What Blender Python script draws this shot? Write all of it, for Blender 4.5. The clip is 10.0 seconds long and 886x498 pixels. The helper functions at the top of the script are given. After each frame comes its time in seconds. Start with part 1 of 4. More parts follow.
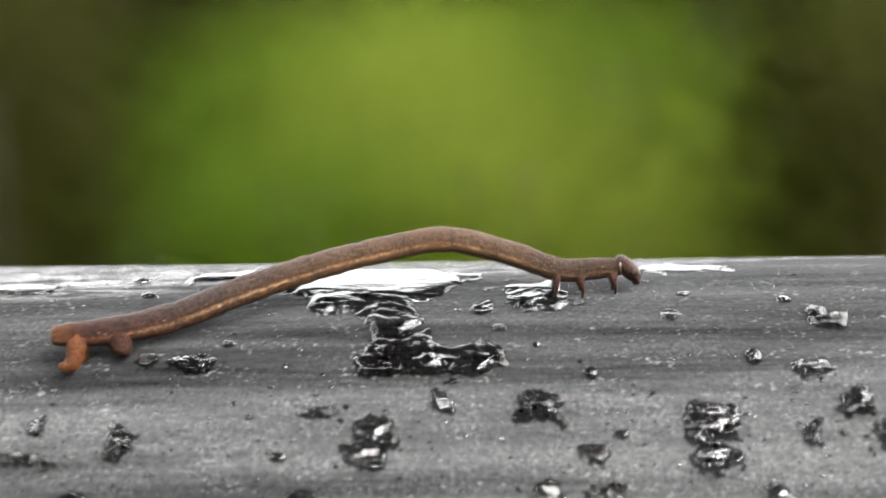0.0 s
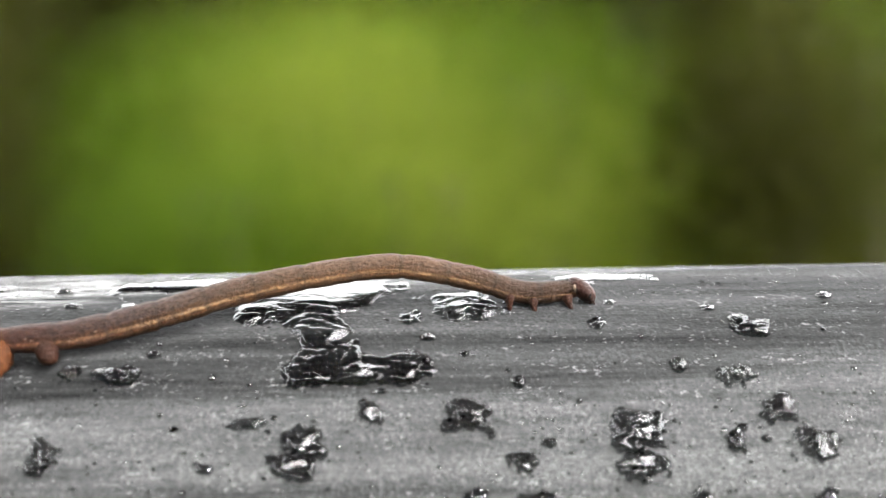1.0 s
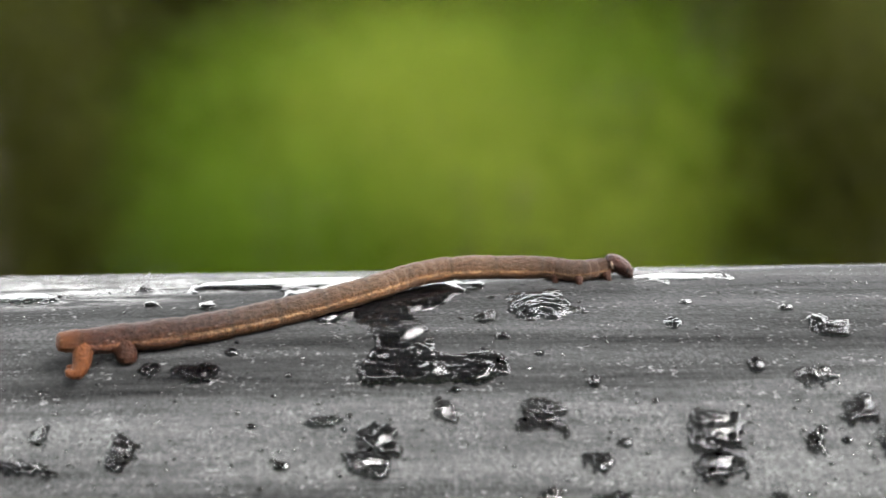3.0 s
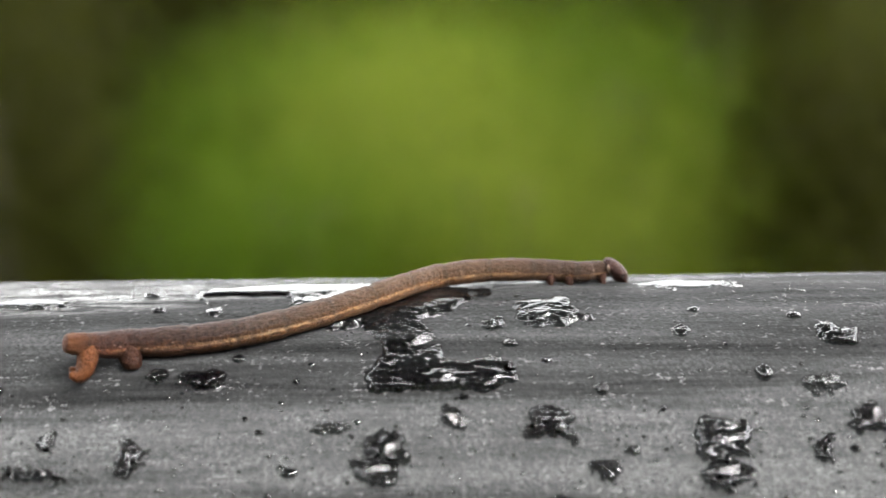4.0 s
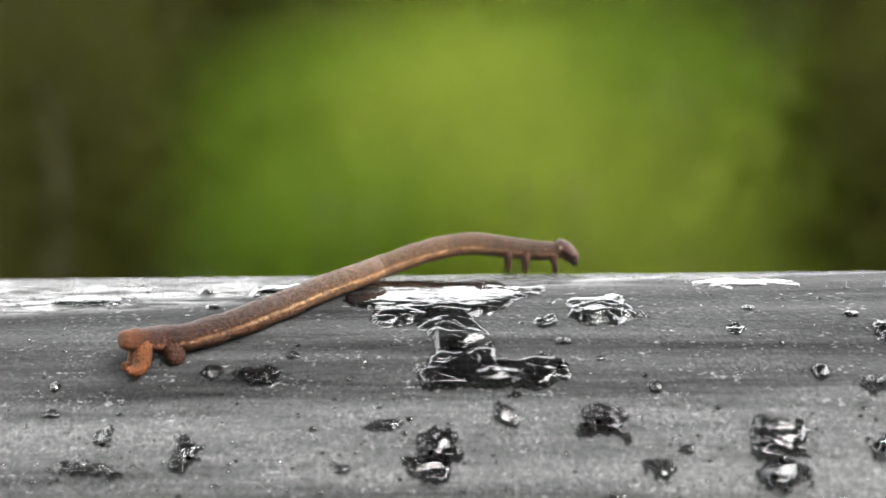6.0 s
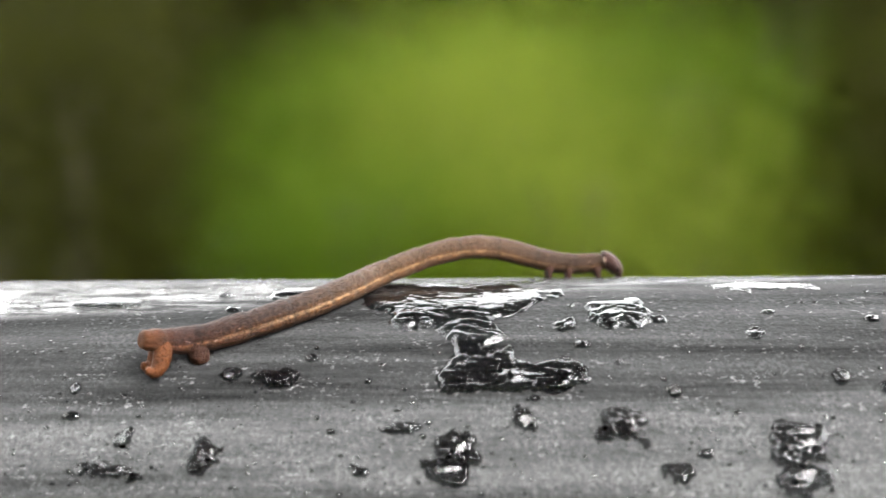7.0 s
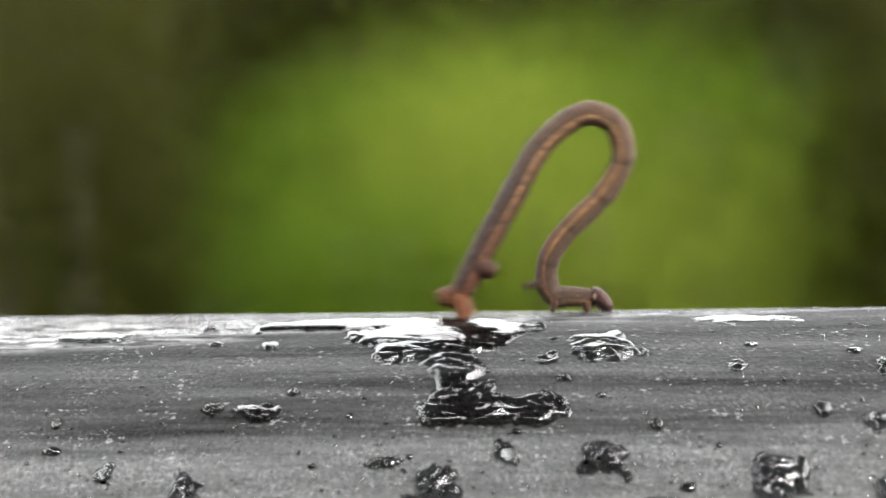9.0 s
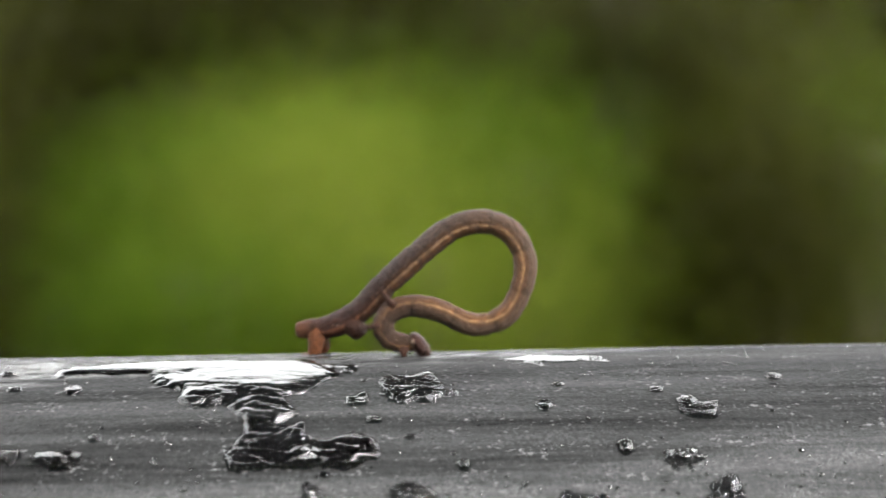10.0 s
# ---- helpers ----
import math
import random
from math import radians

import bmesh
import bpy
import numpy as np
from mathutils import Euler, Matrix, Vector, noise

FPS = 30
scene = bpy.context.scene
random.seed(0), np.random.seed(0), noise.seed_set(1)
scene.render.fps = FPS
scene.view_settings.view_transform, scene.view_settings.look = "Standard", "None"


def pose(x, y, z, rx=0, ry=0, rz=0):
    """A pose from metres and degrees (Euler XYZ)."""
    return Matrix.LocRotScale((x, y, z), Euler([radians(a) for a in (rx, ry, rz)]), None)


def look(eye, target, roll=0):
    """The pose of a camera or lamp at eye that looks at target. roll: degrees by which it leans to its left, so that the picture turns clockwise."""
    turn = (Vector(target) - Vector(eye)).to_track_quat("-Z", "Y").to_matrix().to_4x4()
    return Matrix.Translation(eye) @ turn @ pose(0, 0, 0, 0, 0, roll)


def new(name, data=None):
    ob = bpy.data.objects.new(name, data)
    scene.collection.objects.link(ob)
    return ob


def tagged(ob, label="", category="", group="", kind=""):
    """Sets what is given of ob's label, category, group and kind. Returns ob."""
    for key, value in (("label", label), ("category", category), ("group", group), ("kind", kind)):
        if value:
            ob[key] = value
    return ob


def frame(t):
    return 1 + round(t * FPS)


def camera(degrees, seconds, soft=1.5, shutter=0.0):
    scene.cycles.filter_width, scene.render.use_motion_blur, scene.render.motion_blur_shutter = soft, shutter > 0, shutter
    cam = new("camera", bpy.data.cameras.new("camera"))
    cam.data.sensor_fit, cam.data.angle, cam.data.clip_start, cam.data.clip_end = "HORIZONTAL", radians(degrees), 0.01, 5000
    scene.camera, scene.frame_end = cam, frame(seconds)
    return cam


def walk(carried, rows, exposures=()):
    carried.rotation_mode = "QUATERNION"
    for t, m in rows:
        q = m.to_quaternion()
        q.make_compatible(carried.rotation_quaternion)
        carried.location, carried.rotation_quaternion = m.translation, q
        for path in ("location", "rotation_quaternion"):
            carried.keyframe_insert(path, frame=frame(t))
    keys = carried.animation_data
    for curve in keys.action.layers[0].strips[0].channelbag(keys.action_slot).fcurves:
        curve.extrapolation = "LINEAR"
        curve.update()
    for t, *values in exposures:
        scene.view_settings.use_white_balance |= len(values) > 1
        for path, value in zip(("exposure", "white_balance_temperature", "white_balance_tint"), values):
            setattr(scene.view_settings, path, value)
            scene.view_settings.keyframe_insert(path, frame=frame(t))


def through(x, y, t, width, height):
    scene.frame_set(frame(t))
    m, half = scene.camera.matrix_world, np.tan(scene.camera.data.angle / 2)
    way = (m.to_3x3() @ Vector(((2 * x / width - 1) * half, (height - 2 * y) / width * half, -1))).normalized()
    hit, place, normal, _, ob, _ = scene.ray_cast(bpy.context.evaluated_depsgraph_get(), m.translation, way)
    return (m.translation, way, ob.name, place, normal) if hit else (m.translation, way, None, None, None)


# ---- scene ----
# A looper caterpillar on a wet round handrail, close up, before blurred garden shrubs.
EYE_Y, EYE_Z = -0.05536, 1.00588
cam = camera(38.0, 10.0, soft=1.5, shutter=0.5)
cam.data.dof.use_dof = True
cam.data.dof.focus_distance = 0.0505
cam.data.dof.aperture_fstop = 42.0
PATH = [
    (0.0, pose(0.000000, EYE_Y, EYE_Z, 84.569, 0.718, -0.074)),
    (0.5, pose(-0.000075, EYE_Y, EYE_Z, 85.500, 0.521, -2.421)),
    (1.0, pose(-0.000150, EYE_Y, EYE_Z, 84.960, 0.504, -3.452)),
    (1.5, pose(-0.000183, EYE_Y, EYE_Z, 84.900, 0.591, -1.816)),
    (2.0, pose(-0.000217, EYE_Y, EYE_Z, 84.254, 0.686, -3.685)),
    (2.5, pose(-0.000250, EYE_Y, EYE_Z, 85.086, 0.475, -2.456)),
    (2.7, pose(-0.000283, EYE_Y, EYE_Z, 84.859, 0.928, -1.072)),
    (3.8, pose(-0.000467, EYE_Y, EYE_Z, 85.342, 0.646, 0.116)),
    (4.0, pose(-0.000500, EYE_Y, EYE_Z, 85.256, 0.631, -0.174)),
    (4.5, pose(-0.000517, EYE_Y, EYE_Z, 85.792, 0.657, 0.103)),
    (5.0, pose(-0.000533, EYE_Y, EYE_Z, 85.659, 0.551, -0.179)),
    (5.5, pose(-0.000550, EYE_Y, EYE_Z, 84.861, 0.549, 0.507)),
    (6.0, pose(-0.000550, EYE_Y, EYE_Z, 85.175, 0.755, 2.119)),
    (7.5, pose(-0.000500, EYE_Y, EYE_Z, 85.465, 0.796, 3.245)),
    (8.0, pose(-0.000250, EYE_Y, EYE_Z, 86.213, 0.931, 3.873)),
    (8.5, pose(0.000000, EYE_Y, EYE_Z, 86.195, 0.922, 4.464)),
    (8.6, pose(0.000060, EYE_Y, EYE_Z, 86.474, 1.128, 4.549)),
    (8.7, pose(0.000120, EYE_Y, EYE_Z, 86.540, 1.113, 4.314)),
    (8.8, pose(0.000180, EYE_Y, EYE_Z, 87.052, 1.065, 3.857)),
    (8.9, pose(0.000240, EYE_Y, EYE_Z, 86.862, 1.036, 3.457)),
    (9.0, pose(0.000300, EYE_Y, EYE_Z, 86.816, 0.946, 3.115)),
    (9.1, pose(0.000390, EYE_Y, EYE_Z, 87.204, 1.046, 3.037)),
    (9.2, pose(0.000480, EYE_Y, EYE_Z, 87.441, 1.005, 2.365)),
    (9.3, pose(0.000570, EYE_Y, EYE_Z, 87.453, 0.880, 1.123)),
    (9.4, pose(0.000660, EYE_Y, EYE_Z, 87.707, 0.672, -0.952)),
    (9.5, pose(0.000750, EYE_Y, EYE_Z, 88.022, 0.677, -2.328)),
    (9.6, pose(0.000870, EYE_Y, EYE_Z, 88.191, 0.518, -3.202)),
    (9.7, pose(0.000990, EYE_Y, EYE_Z, 88.216, 0.502, -3.885)),
    (9.8, pose(0.001110, EYE_Y, EYE_Z, 88.340, 0.531, -3.991)),
    (9.9, pose(0.001230, EYE_Y, EYE_Z, 88.431, 0.525, -3.973)),
    (10.0, pose(0.001350, EYE_Y, EYE_Z, 88.559, 0.559, -4.118)),
]
walk(cam, PATH, exposures=[
    (0.0, 1.80), (0.5, 1.70), (1.0, 2.00), (2.0, 2.05), (2.5, 1.95), (4.0, 1.65), (4.5, 1.90), (5.5, 1.95), (7.5, 1.85), (9.0, 1.80), (9.5, 1.60), (10.0, 1.50)])

# ---- light ----
world = bpy.data.worlds.new("sky")
scene.world = world
world.use_nodes = True
sky = world.node_tree.nodes.new("ShaderNodeTexSky")
sky.sky_type, sky.sun_disc = "NISHITA", False
sky.sun_elevation, sky.sun_rotation = radians(44), radians(132)
sky.air_density, sky.dust_density = 1.0, 6.0
pale = world.node_tree.nodes.new("ShaderNodeHueSaturation")
pale.inputs["Saturation"].default_value = 0.2
world.node_tree.links.new(sky.outputs["Color"], pale.inputs["Color"])
cloud = world.node_tree.nodes.new("ShaderNodeMix")
cloud.data_type = "RGBA"
cloud.inputs[0].default_value, cloud.inputs[7].default_value = 0.6, (4.75, 4.75, 4.65, 1)
world.node_tree.links.new(pale.outputs["Color"], cloud.inputs[6])
world.node_tree.links.new(cloud.outputs[2], world.node_tree.nodes["Background"].inputs["Color"])
world.node_tree.nodes["Background"].inputs["Strength"].default_value = 0.8
sun = new("sun", bpy.data.lights.new("sun", "SUN"))
sun.data.energy, sun.data.angle, sun.data.color = 0.44, radians(10), (1.0, 0.98, 0.94)
sun.matrix_world = look((0.55, -0.5, 0.72), (0, 0, 0))


R = 0.012  # radius of the handrail
AXIS = 1.0 - R  # height of its centre line


# ---- materials ----
class Nodes:
    """A small hand for node materials."""

    def __init__(self, name):
        self.mat = bpy.data.materials.new(name)
        self.mat.use_nodes = True
        self.tree = self.mat.node_tree
        self.shader = self.tree.nodes["Principled BSDF"]

    def add(self, kind, **inputs):
        node = self.tree.nodes.new("ShaderNode" + kind)
        for key, value in inputs.items():
            self.put(node.inputs[key.replace("_", " ")], value)
        return node

    def put(self, socket, value):
        if isinstance(value, bpy.types.NodeSocket):
            self.tree.links.new(value, socket)
        else:
            socket.default_value = value

    def set(self, **inputs):
        for key, value in inputs.items():
            self.put(self.shader.inputs[key.replace("_", " ")], value)

    def noise(self, vector, scale, detail=4.0, rough=0.6):
        return self.add("TexNoise", Vector=vector, Scale=scale, Detail=detail, Roughness=rough).outputs["Fac"]

    def stretch(self, vector, x, y, z):
        return self.add("Mapping", Vector=vector, Scale=(x, y, z)).outputs["Vector"]

    def ramp(self, value, *stops):
        node = self.add("ValToRGB", Fac=value)
        el = node.color_ramp.elements
        while len(el) < len(stops):
            el.new(0.5)
        for e, (at, colour) in zip(el, stops):
            e.position, e.color = at, (*colour, 1) if len(colour) == 3 else colour
        return node.outputs["Color"]

    def mix(self, fac, a, b, how="MIX"):
        node = self.tree.nodes.new("ShaderNodeMix")
        node.data_type, node.blend_type = "RGBA", how
        for i, v in ((0, fac), (6, a), (7, b)):
            self.put(node.inputs[i], v)
        return node.outputs[2]

    def math(self, how, a, b=0.0):
        node = self.tree.nodes.new("ShaderNodeMath")
        node.operation = how
        self.put(node.inputs[0], a)
        self.put(node.inputs[1], b)
        return node.outputs[0]

    def bump(self, height, strength, distance, normal=None):
        node = self.add("Bump", Height=height, Strength=strength, Distance=distance)
        if normal is not None:
            self.put(node.inputs["Normal"], normal)
        return node.outputs["Normal"]


def grey(v):
    return (v, v, v)


def rail_paint():
    """Grey paint with long scuffs; the crest is wet on one side and glossy there."""
    n = Nodes("weathered_rail_paint")
    at = n.add("TexCoord").outputs["Object"]
    xyz = n.add("SeparateXYZ", Vector=at)
    x = xyz.outputs["X"]
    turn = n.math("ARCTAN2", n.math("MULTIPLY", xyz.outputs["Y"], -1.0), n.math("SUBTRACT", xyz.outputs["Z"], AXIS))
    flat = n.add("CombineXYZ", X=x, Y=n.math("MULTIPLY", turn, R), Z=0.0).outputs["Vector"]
    streak = n.noise(n.stretch(flat, 30, 620, 1), 1.0, 6, 0.6)
    broad = n.noise(n.stretch(flat, 16, 330, 1), 1.0, 3, 0.5)
    fine = n.noise(n.stretch(flat, 1600, 5000, 1), 1.0, 4, 0.75)
    film = n.noise(n.stretch(flat, 420, 1500, 1), 1.0, 3, 0.55)
    grain = n.noise(at, 5200, 3, 0.75)
    sparkle_fleck = n.math("ADD", n.noise(n.stretch(flat, 3600, 5600, 1), 1.0, 3, 0.7), n.math("MULTIPLY", n.math("SUBTRACT", film, 0.5), 0.55))
    # scuffed paint; brighter light low down put into the colour, dark line above
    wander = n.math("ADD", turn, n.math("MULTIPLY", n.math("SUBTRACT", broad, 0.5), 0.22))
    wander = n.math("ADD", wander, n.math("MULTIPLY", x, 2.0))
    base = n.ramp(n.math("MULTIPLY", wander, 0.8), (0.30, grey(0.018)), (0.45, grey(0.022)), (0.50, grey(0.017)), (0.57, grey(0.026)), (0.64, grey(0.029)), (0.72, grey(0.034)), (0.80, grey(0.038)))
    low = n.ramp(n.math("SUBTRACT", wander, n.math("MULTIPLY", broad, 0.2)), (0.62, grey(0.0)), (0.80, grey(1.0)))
    mottle = n.noise(n.stretch(flat, 3000, 3300, 1), 1.0, 5, 0.75)
    blotch = n.noise(n.stretch(flat, 520, 700, 1), 1.0, 3, 0.6)
    mottle = n.math("ADD", n.math("MULTIPLY", mottle, 0.7), n.math("MULTIPLY", blotch, 0.3))
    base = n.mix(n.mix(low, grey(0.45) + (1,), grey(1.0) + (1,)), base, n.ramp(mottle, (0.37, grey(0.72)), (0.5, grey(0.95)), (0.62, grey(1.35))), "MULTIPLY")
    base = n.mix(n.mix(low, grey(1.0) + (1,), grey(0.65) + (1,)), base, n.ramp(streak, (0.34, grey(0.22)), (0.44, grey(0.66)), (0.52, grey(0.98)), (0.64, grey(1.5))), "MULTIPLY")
    base = n.mix(0.8, base, n.ramp(fine, (0.30, grey(0.5)), (0.5, grey(0.9)), (0.7, grey(1.0))), "MULTIPLY")
    salt = n.noise(n.stretch(flat, 6500, 4800, 1), 1.0, 2, 0.6)
    base = n.mix(n.ramp(blotch, (0.36, grey(0.15)), (0.62, grey(0.85))), base, n.ramp(salt, (0.34, grey(0.66)), (0.5, grey(0.97)), (0.66, grey(1.5))), "MULTIPLY")
    # sparkle of the rough grain painted as pale flecks
    base = n.mix(n.ramp(sparkle_fleck, (0.62, grey(0.0)), (0.74, grey(0.7))), base, (0.11, 0.11, 0.11, 1))
    base = n.mix(1.0, base, (0.99, 1.0, 1.015, 1), "MULTIPLY")  # a cool grey
    # wet film over the crest, wider where x is low
    limit = n.math("SUBTRACT", 0.22, n.math("MULTIPLY", x, 11.0))
    limit = n.math("ADD", limit, n.math("MULTIPLY", n.math("SUBTRACT", broad, 0.5), 0.5))
    pool = n.ramp(n.math("ADD", n.math("MULTIPLY", x, 25.0), 0.5), (0.66, grey(0.0)), (0.72, grey(1.0)), (0.83, grey(1.0)), (0.89, grey(0.0)))
    limit = n.math("ADD", limit, n.math("MULTIPLY", pool, 0.03))
    wet = n.math("MULTIPLY", n.math("SUBTRACT", limit, turn), 11.0)
    wet = n.ramp(wet, (0.0, grey(0.0)), (1.0, grey(1.0)))
    holes = n.ramp(n.noise(n.stretch(flat, 380, 2100, 1), 1.0, 6, 0.74), (0.42, grey(0.0)), (0.52, grey(1.0)))
    wet = n.mix(1.0, wet, holes, "MULTIPLY")
    dry = n.math("ADD", n.math("MULTIPLY", streak, 0.3), 0.52)
    dull_band = n.ramp(n.math("MULTIPLY", wander, 0.8), (0.43, grey(1.0)), (0.485, grey(0.45)), (0.51, grey(0.55)), (0.57, grey(1.0)))
    sheen = n.math("MULTIPLY", n.math("MULTIPLY", n.ramp(streak, (0.30, grey(0.25)), (0.45, grey(0.7)), (0.62, grey(1.3))), dull_band), 0.05)
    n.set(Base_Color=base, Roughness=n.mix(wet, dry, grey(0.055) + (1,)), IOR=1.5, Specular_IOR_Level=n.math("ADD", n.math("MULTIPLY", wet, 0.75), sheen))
    rough = n.bump(n.math("ADD", n.math("ADD", grain, n.math("MULTIPLY", salt, 0.6)), n.math("MULTIPLY", fine, 0.4)), 1.0, 0.00005)
    rough = n.bump(n.math("MULTIPLY", film, wet), 1.0, 0.00015, rough)
    n.set(Normal=n.bump(streak, 0.4, 0.0001, rough))
    return n.mat


def water():
    n = Nodes("rain_water")
    n.set(Base_Color=(0.22, 0.22, 0.225, 1), Roughness=0.0, IOR=1.33, Transmission_Weight=1.0)
    return n.mat


def skin(name, back, side, belly, rust):
    """Skin of the caterpillar, from its own length, side and back coordinates (rest)."""
    n = Nodes(name)
    rest = n.add("Attribute")
    rest.attribute_name = "rest"
    xyz = n.add("SeparateXYZ", Vector=rest.outputs["Vector"])
    along, up = xyz.outputs["X"], xyz.outputs["Z"]
    line = n.noise(n.stretch(rest.outputs["Vector"], 1.1, 2.2, 2.2), 1.0, 5, 0.65)
    speck = n.noise(n.stretch(rest.outputs["Vector"], 5, 4, 4), 1.0, 4, 0.7)
    level = n.math("ADD", up, n.math("MULTIPLY", n.math("SUBTRACT", line, 0.5), 0.18))
    level = n.math("ADD", n.math("MULTIPLY", level, 0.5), 0.5)
    colour = n.ramp(level, (0.05, [c * 0.45 for c in belly]), (0.20, [c * 0.9 for c in belly]), (0.27, belly), (0.33, side), (0.37, side), (0.44, [c * 0.6 for c in belly]), (0.50, [c * 0.45 for c in belly]), (0.62, back), (0.9, [c * 1.2 for c in back]))
    colour = n.mix(0.8, colour, n.ramp(speck, (0.36, (0.34, 0.28, 0.26)), (0.5, grey(0.85)), (0.63, (1.7, 1.6, 1.5))), "MULTIPLY")
    colour = n.mix(n.ramp(n.noise(n.stretch(rest.outputs["Vector"], 2.4, 1.5, 1.5), 1.0, 3, 0.6), (0.38, grey(0.5)), (0.54, grey(0.0))), colour, (0.026, 0.015, 0.012, 1))
    fore = n.ramp(n.math("MULTIPLY", along, 0.05), (0.30, grey(0.0)), (0.62, grey(1.0)))
    colour = n.mix(fore, colour, n.mix(0.35, n.mix(1.0, colour, (1.55, 1.36, 1.12, 1), "MULTIPLY"), (0.056, 0.034, 0.019, 1)))
    thorax = n.ramp(n.math("SUBTRACT", n.math("MULTIPLY", along, 0.1), 1.5), (0.28, grey(0.0)), (0.55, grey(0.85)))
    colour = n.mix(thorax, colour, n.mix(0.5, (0.016, 0.009, 0.007, 1), n.mix(1.0, colour, (0.6, 0.55, 0.5, 1), "MULTIPLY")))
    hind = n.ramp(n.math("MULTIPLY", along, 0.1), (0.10, grey(1.0)), (0.75, grey(0.0)))
    colour = n.mix(hind, colour, n.mix(0.7, (0.014, 0.0058, 0.0042, 1), n.mix(1.0, colour, (0.75, 0.42, 0.35, 1), "MULTIPLY")))
    tail = n.ramp(n.math("ADD", n.math("MULTIPLY", along, 0.1), n.math("MULTIPLY", n.math("SUBTRACT", line, 0.5), 0.12)), (0.0, grey(0.9)), (0.12, grey(0.0)))
    colour = n.mix(tail, colour, (*rust, 1))
    # dark creases between the body segments, and pale warts along the flanks
    turn = n.math("FRACT", n.math("DIVIDE", n.math("ADD", along, n.math("MULTIPLY", line, 0.3)), 1.9))
    crease = n.ramp(n.math("ABSOLUTE", n.math("SUBTRACT", turn, 0.5)), (0.0, grey(0.42)), (0.05, grey(0.8)), (0.12, grey(1.0)))
    colour = n.mix(0.8, colour, crease, "MULTIPLY")
    wart = n.add("TexVoronoi", Vector=n.stretch(rest.outputs["Vector"], 1.6, 2.6, 2.6), Scale=1.0).outputs["Distance"]
    colour = n.mix(n.ramp(wart, (0.07, grey(0.55)), (0.14, grey(0.0))), colour, (0.15, 0.11, 0.09, 1))
    n.set(Base_Color=colour, Roughness=0.6, Specular_IOR_Level=0.10, Subsurface_Weight=0.1, Subsurface_Radius=(0.0004, 0.0002, 0.0001), Subsurface_Scale=1.0)
    n.set(Normal=n.bump(n.math("ADD", speck, line), 1.0, 0.0002))
    return n.mat


def leaf(name, dark, light, through):
    n = Nodes(name)
    pick = n.add("NewGeometry").outputs["Random Per Island"]
    at = n.add("TexCoord").outputs["Object"]
    colour = n.ramp(pick, (0.0, dark), (1.0, light))
    colour = n.mix(0.4, colour, n.ramp(n.noise(at, 40, 3), (0.3, grey(0.5)), (0.7, grey(1.0))), "MULTIPLY")
    n.set(Base_Color=colour, Roughness=0.6, Specular_IOR_Level=0.05)
    glow = n.add("BsdfTranslucent", Color=n.mix(0.5, colour, (*through, 1)))
    both = n.add("MixShader", Fac=0.5)
    n.put(both.inputs[1], n.shader.outputs[0])
    n.put(both.inputs[2], glow.outputs[0])
    n.put(n.tree.nodes["Material Output"].inputs["Surface"], both.outputs[0])
    return n.mat


def bark():
    n = Nodes("bark")
    at = n.add("TexCoord").outputs["Object"]
    v = n.noise(n.stretch(at, 30, 30, 6), 1.0, 5)
    n.set(Base_Color=n.ramp(v, (0.3, (0.01306, 0.009576, 0.006529)), (0.7, (0.05223, 0.03917, 0.02612))), Roughness=0.9, Normal=n.bump(v, 0.7, 0.01))
    return n.mat


def turf():
    n = Nodes("turf")
    at = n.add("TexCoord").outputs["Object"]
    v, w = n.noise(at, 0.6, 5), n.noise(at, 30, 4)
    c = n.ramp(v, (0.3, (0.01523, 0.02612, 0.005223)), (0.7, (0.03482, 0.04353, 0.01088)))
    n.set(Base_Color=n.mix(0.5, c, n.ramp(w, (0.3, grey(0.3)), (0.7, grey(1.0))), "MULTIPLY"), Roughness=0.9, Normal=n.bump(w, 0.8, 0.03))
    return n.mat


RAIL, WATER, BARK, TURF = rail_paint(), water(), bark(), turf()
SKIN = skin("caterpillar_skin", (0.0195, 0.0135, 0.0115), (0.125, 0.082, 0.047), (0.050, 0.022, 0.008), (0.052, 0.018, 0.0055))


def plain_skin(name, colour, dark, rough=0.4):
    n = Nodes(name)
    at = n.add("TexCoord").outputs["Object"]
    v = n.math("ADD", n.math("MULTIPLY", n.noise(at, 1500, 5, 0.7), 0.6), n.math("MULTIPLY", n.noise(at, 6000, 3, 0.7), 0.4))
    n.set(Base_Color=n.ramp(v, (0.3, dark), (0.7, colour)), Roughness=rough, Specular_IOR_Level=0.07, Normal=n.bump(v, 1.0, 0.00022))
    return n.mat


HEAD = plain_skin("head_capsule", (0.028, 0.0125, 0.0095), (0.009, 0.0042, 0.0035), 0.3)
LEG = plain_skin("leg_skin", (0.024, 0.0095, 0.005), (0.010, 0.004, 0.003), 0.4)
RUST = plain_skin("proleg_skin", (0.072, 0.024, 0.0075), (0.014, 0.005, 0.0022), 0.5)
PALE = plain_skin("pale_mark", (0.11, 0.08, 0.06), (0.05, 0.034, 0.025), 0.4)
EYES = plain_skin("eye_spot", (0.00592, 0.00444, 0.003552), (0.00296, 0.002368, 0.001776), 0.1)


# ---- mesh helpers ----
def mesh(name, verts, faces, material, smooth=True):
    data = bpy.data.meshes.new(name)
    data.from_pydata(verts if isinstance(verts, np.ndarray) else [tuple(v) for v in verts], [], faces)
    data.materials.append(material)
    data.polygons.foreach_set("use_smooth", [smooth] * len(data.polygons))
    data.update()
    return data


def part(name, data, parent, label=""):
    ob = new(name, data)
    ob.parent = parent
    return tagged(ob, label)


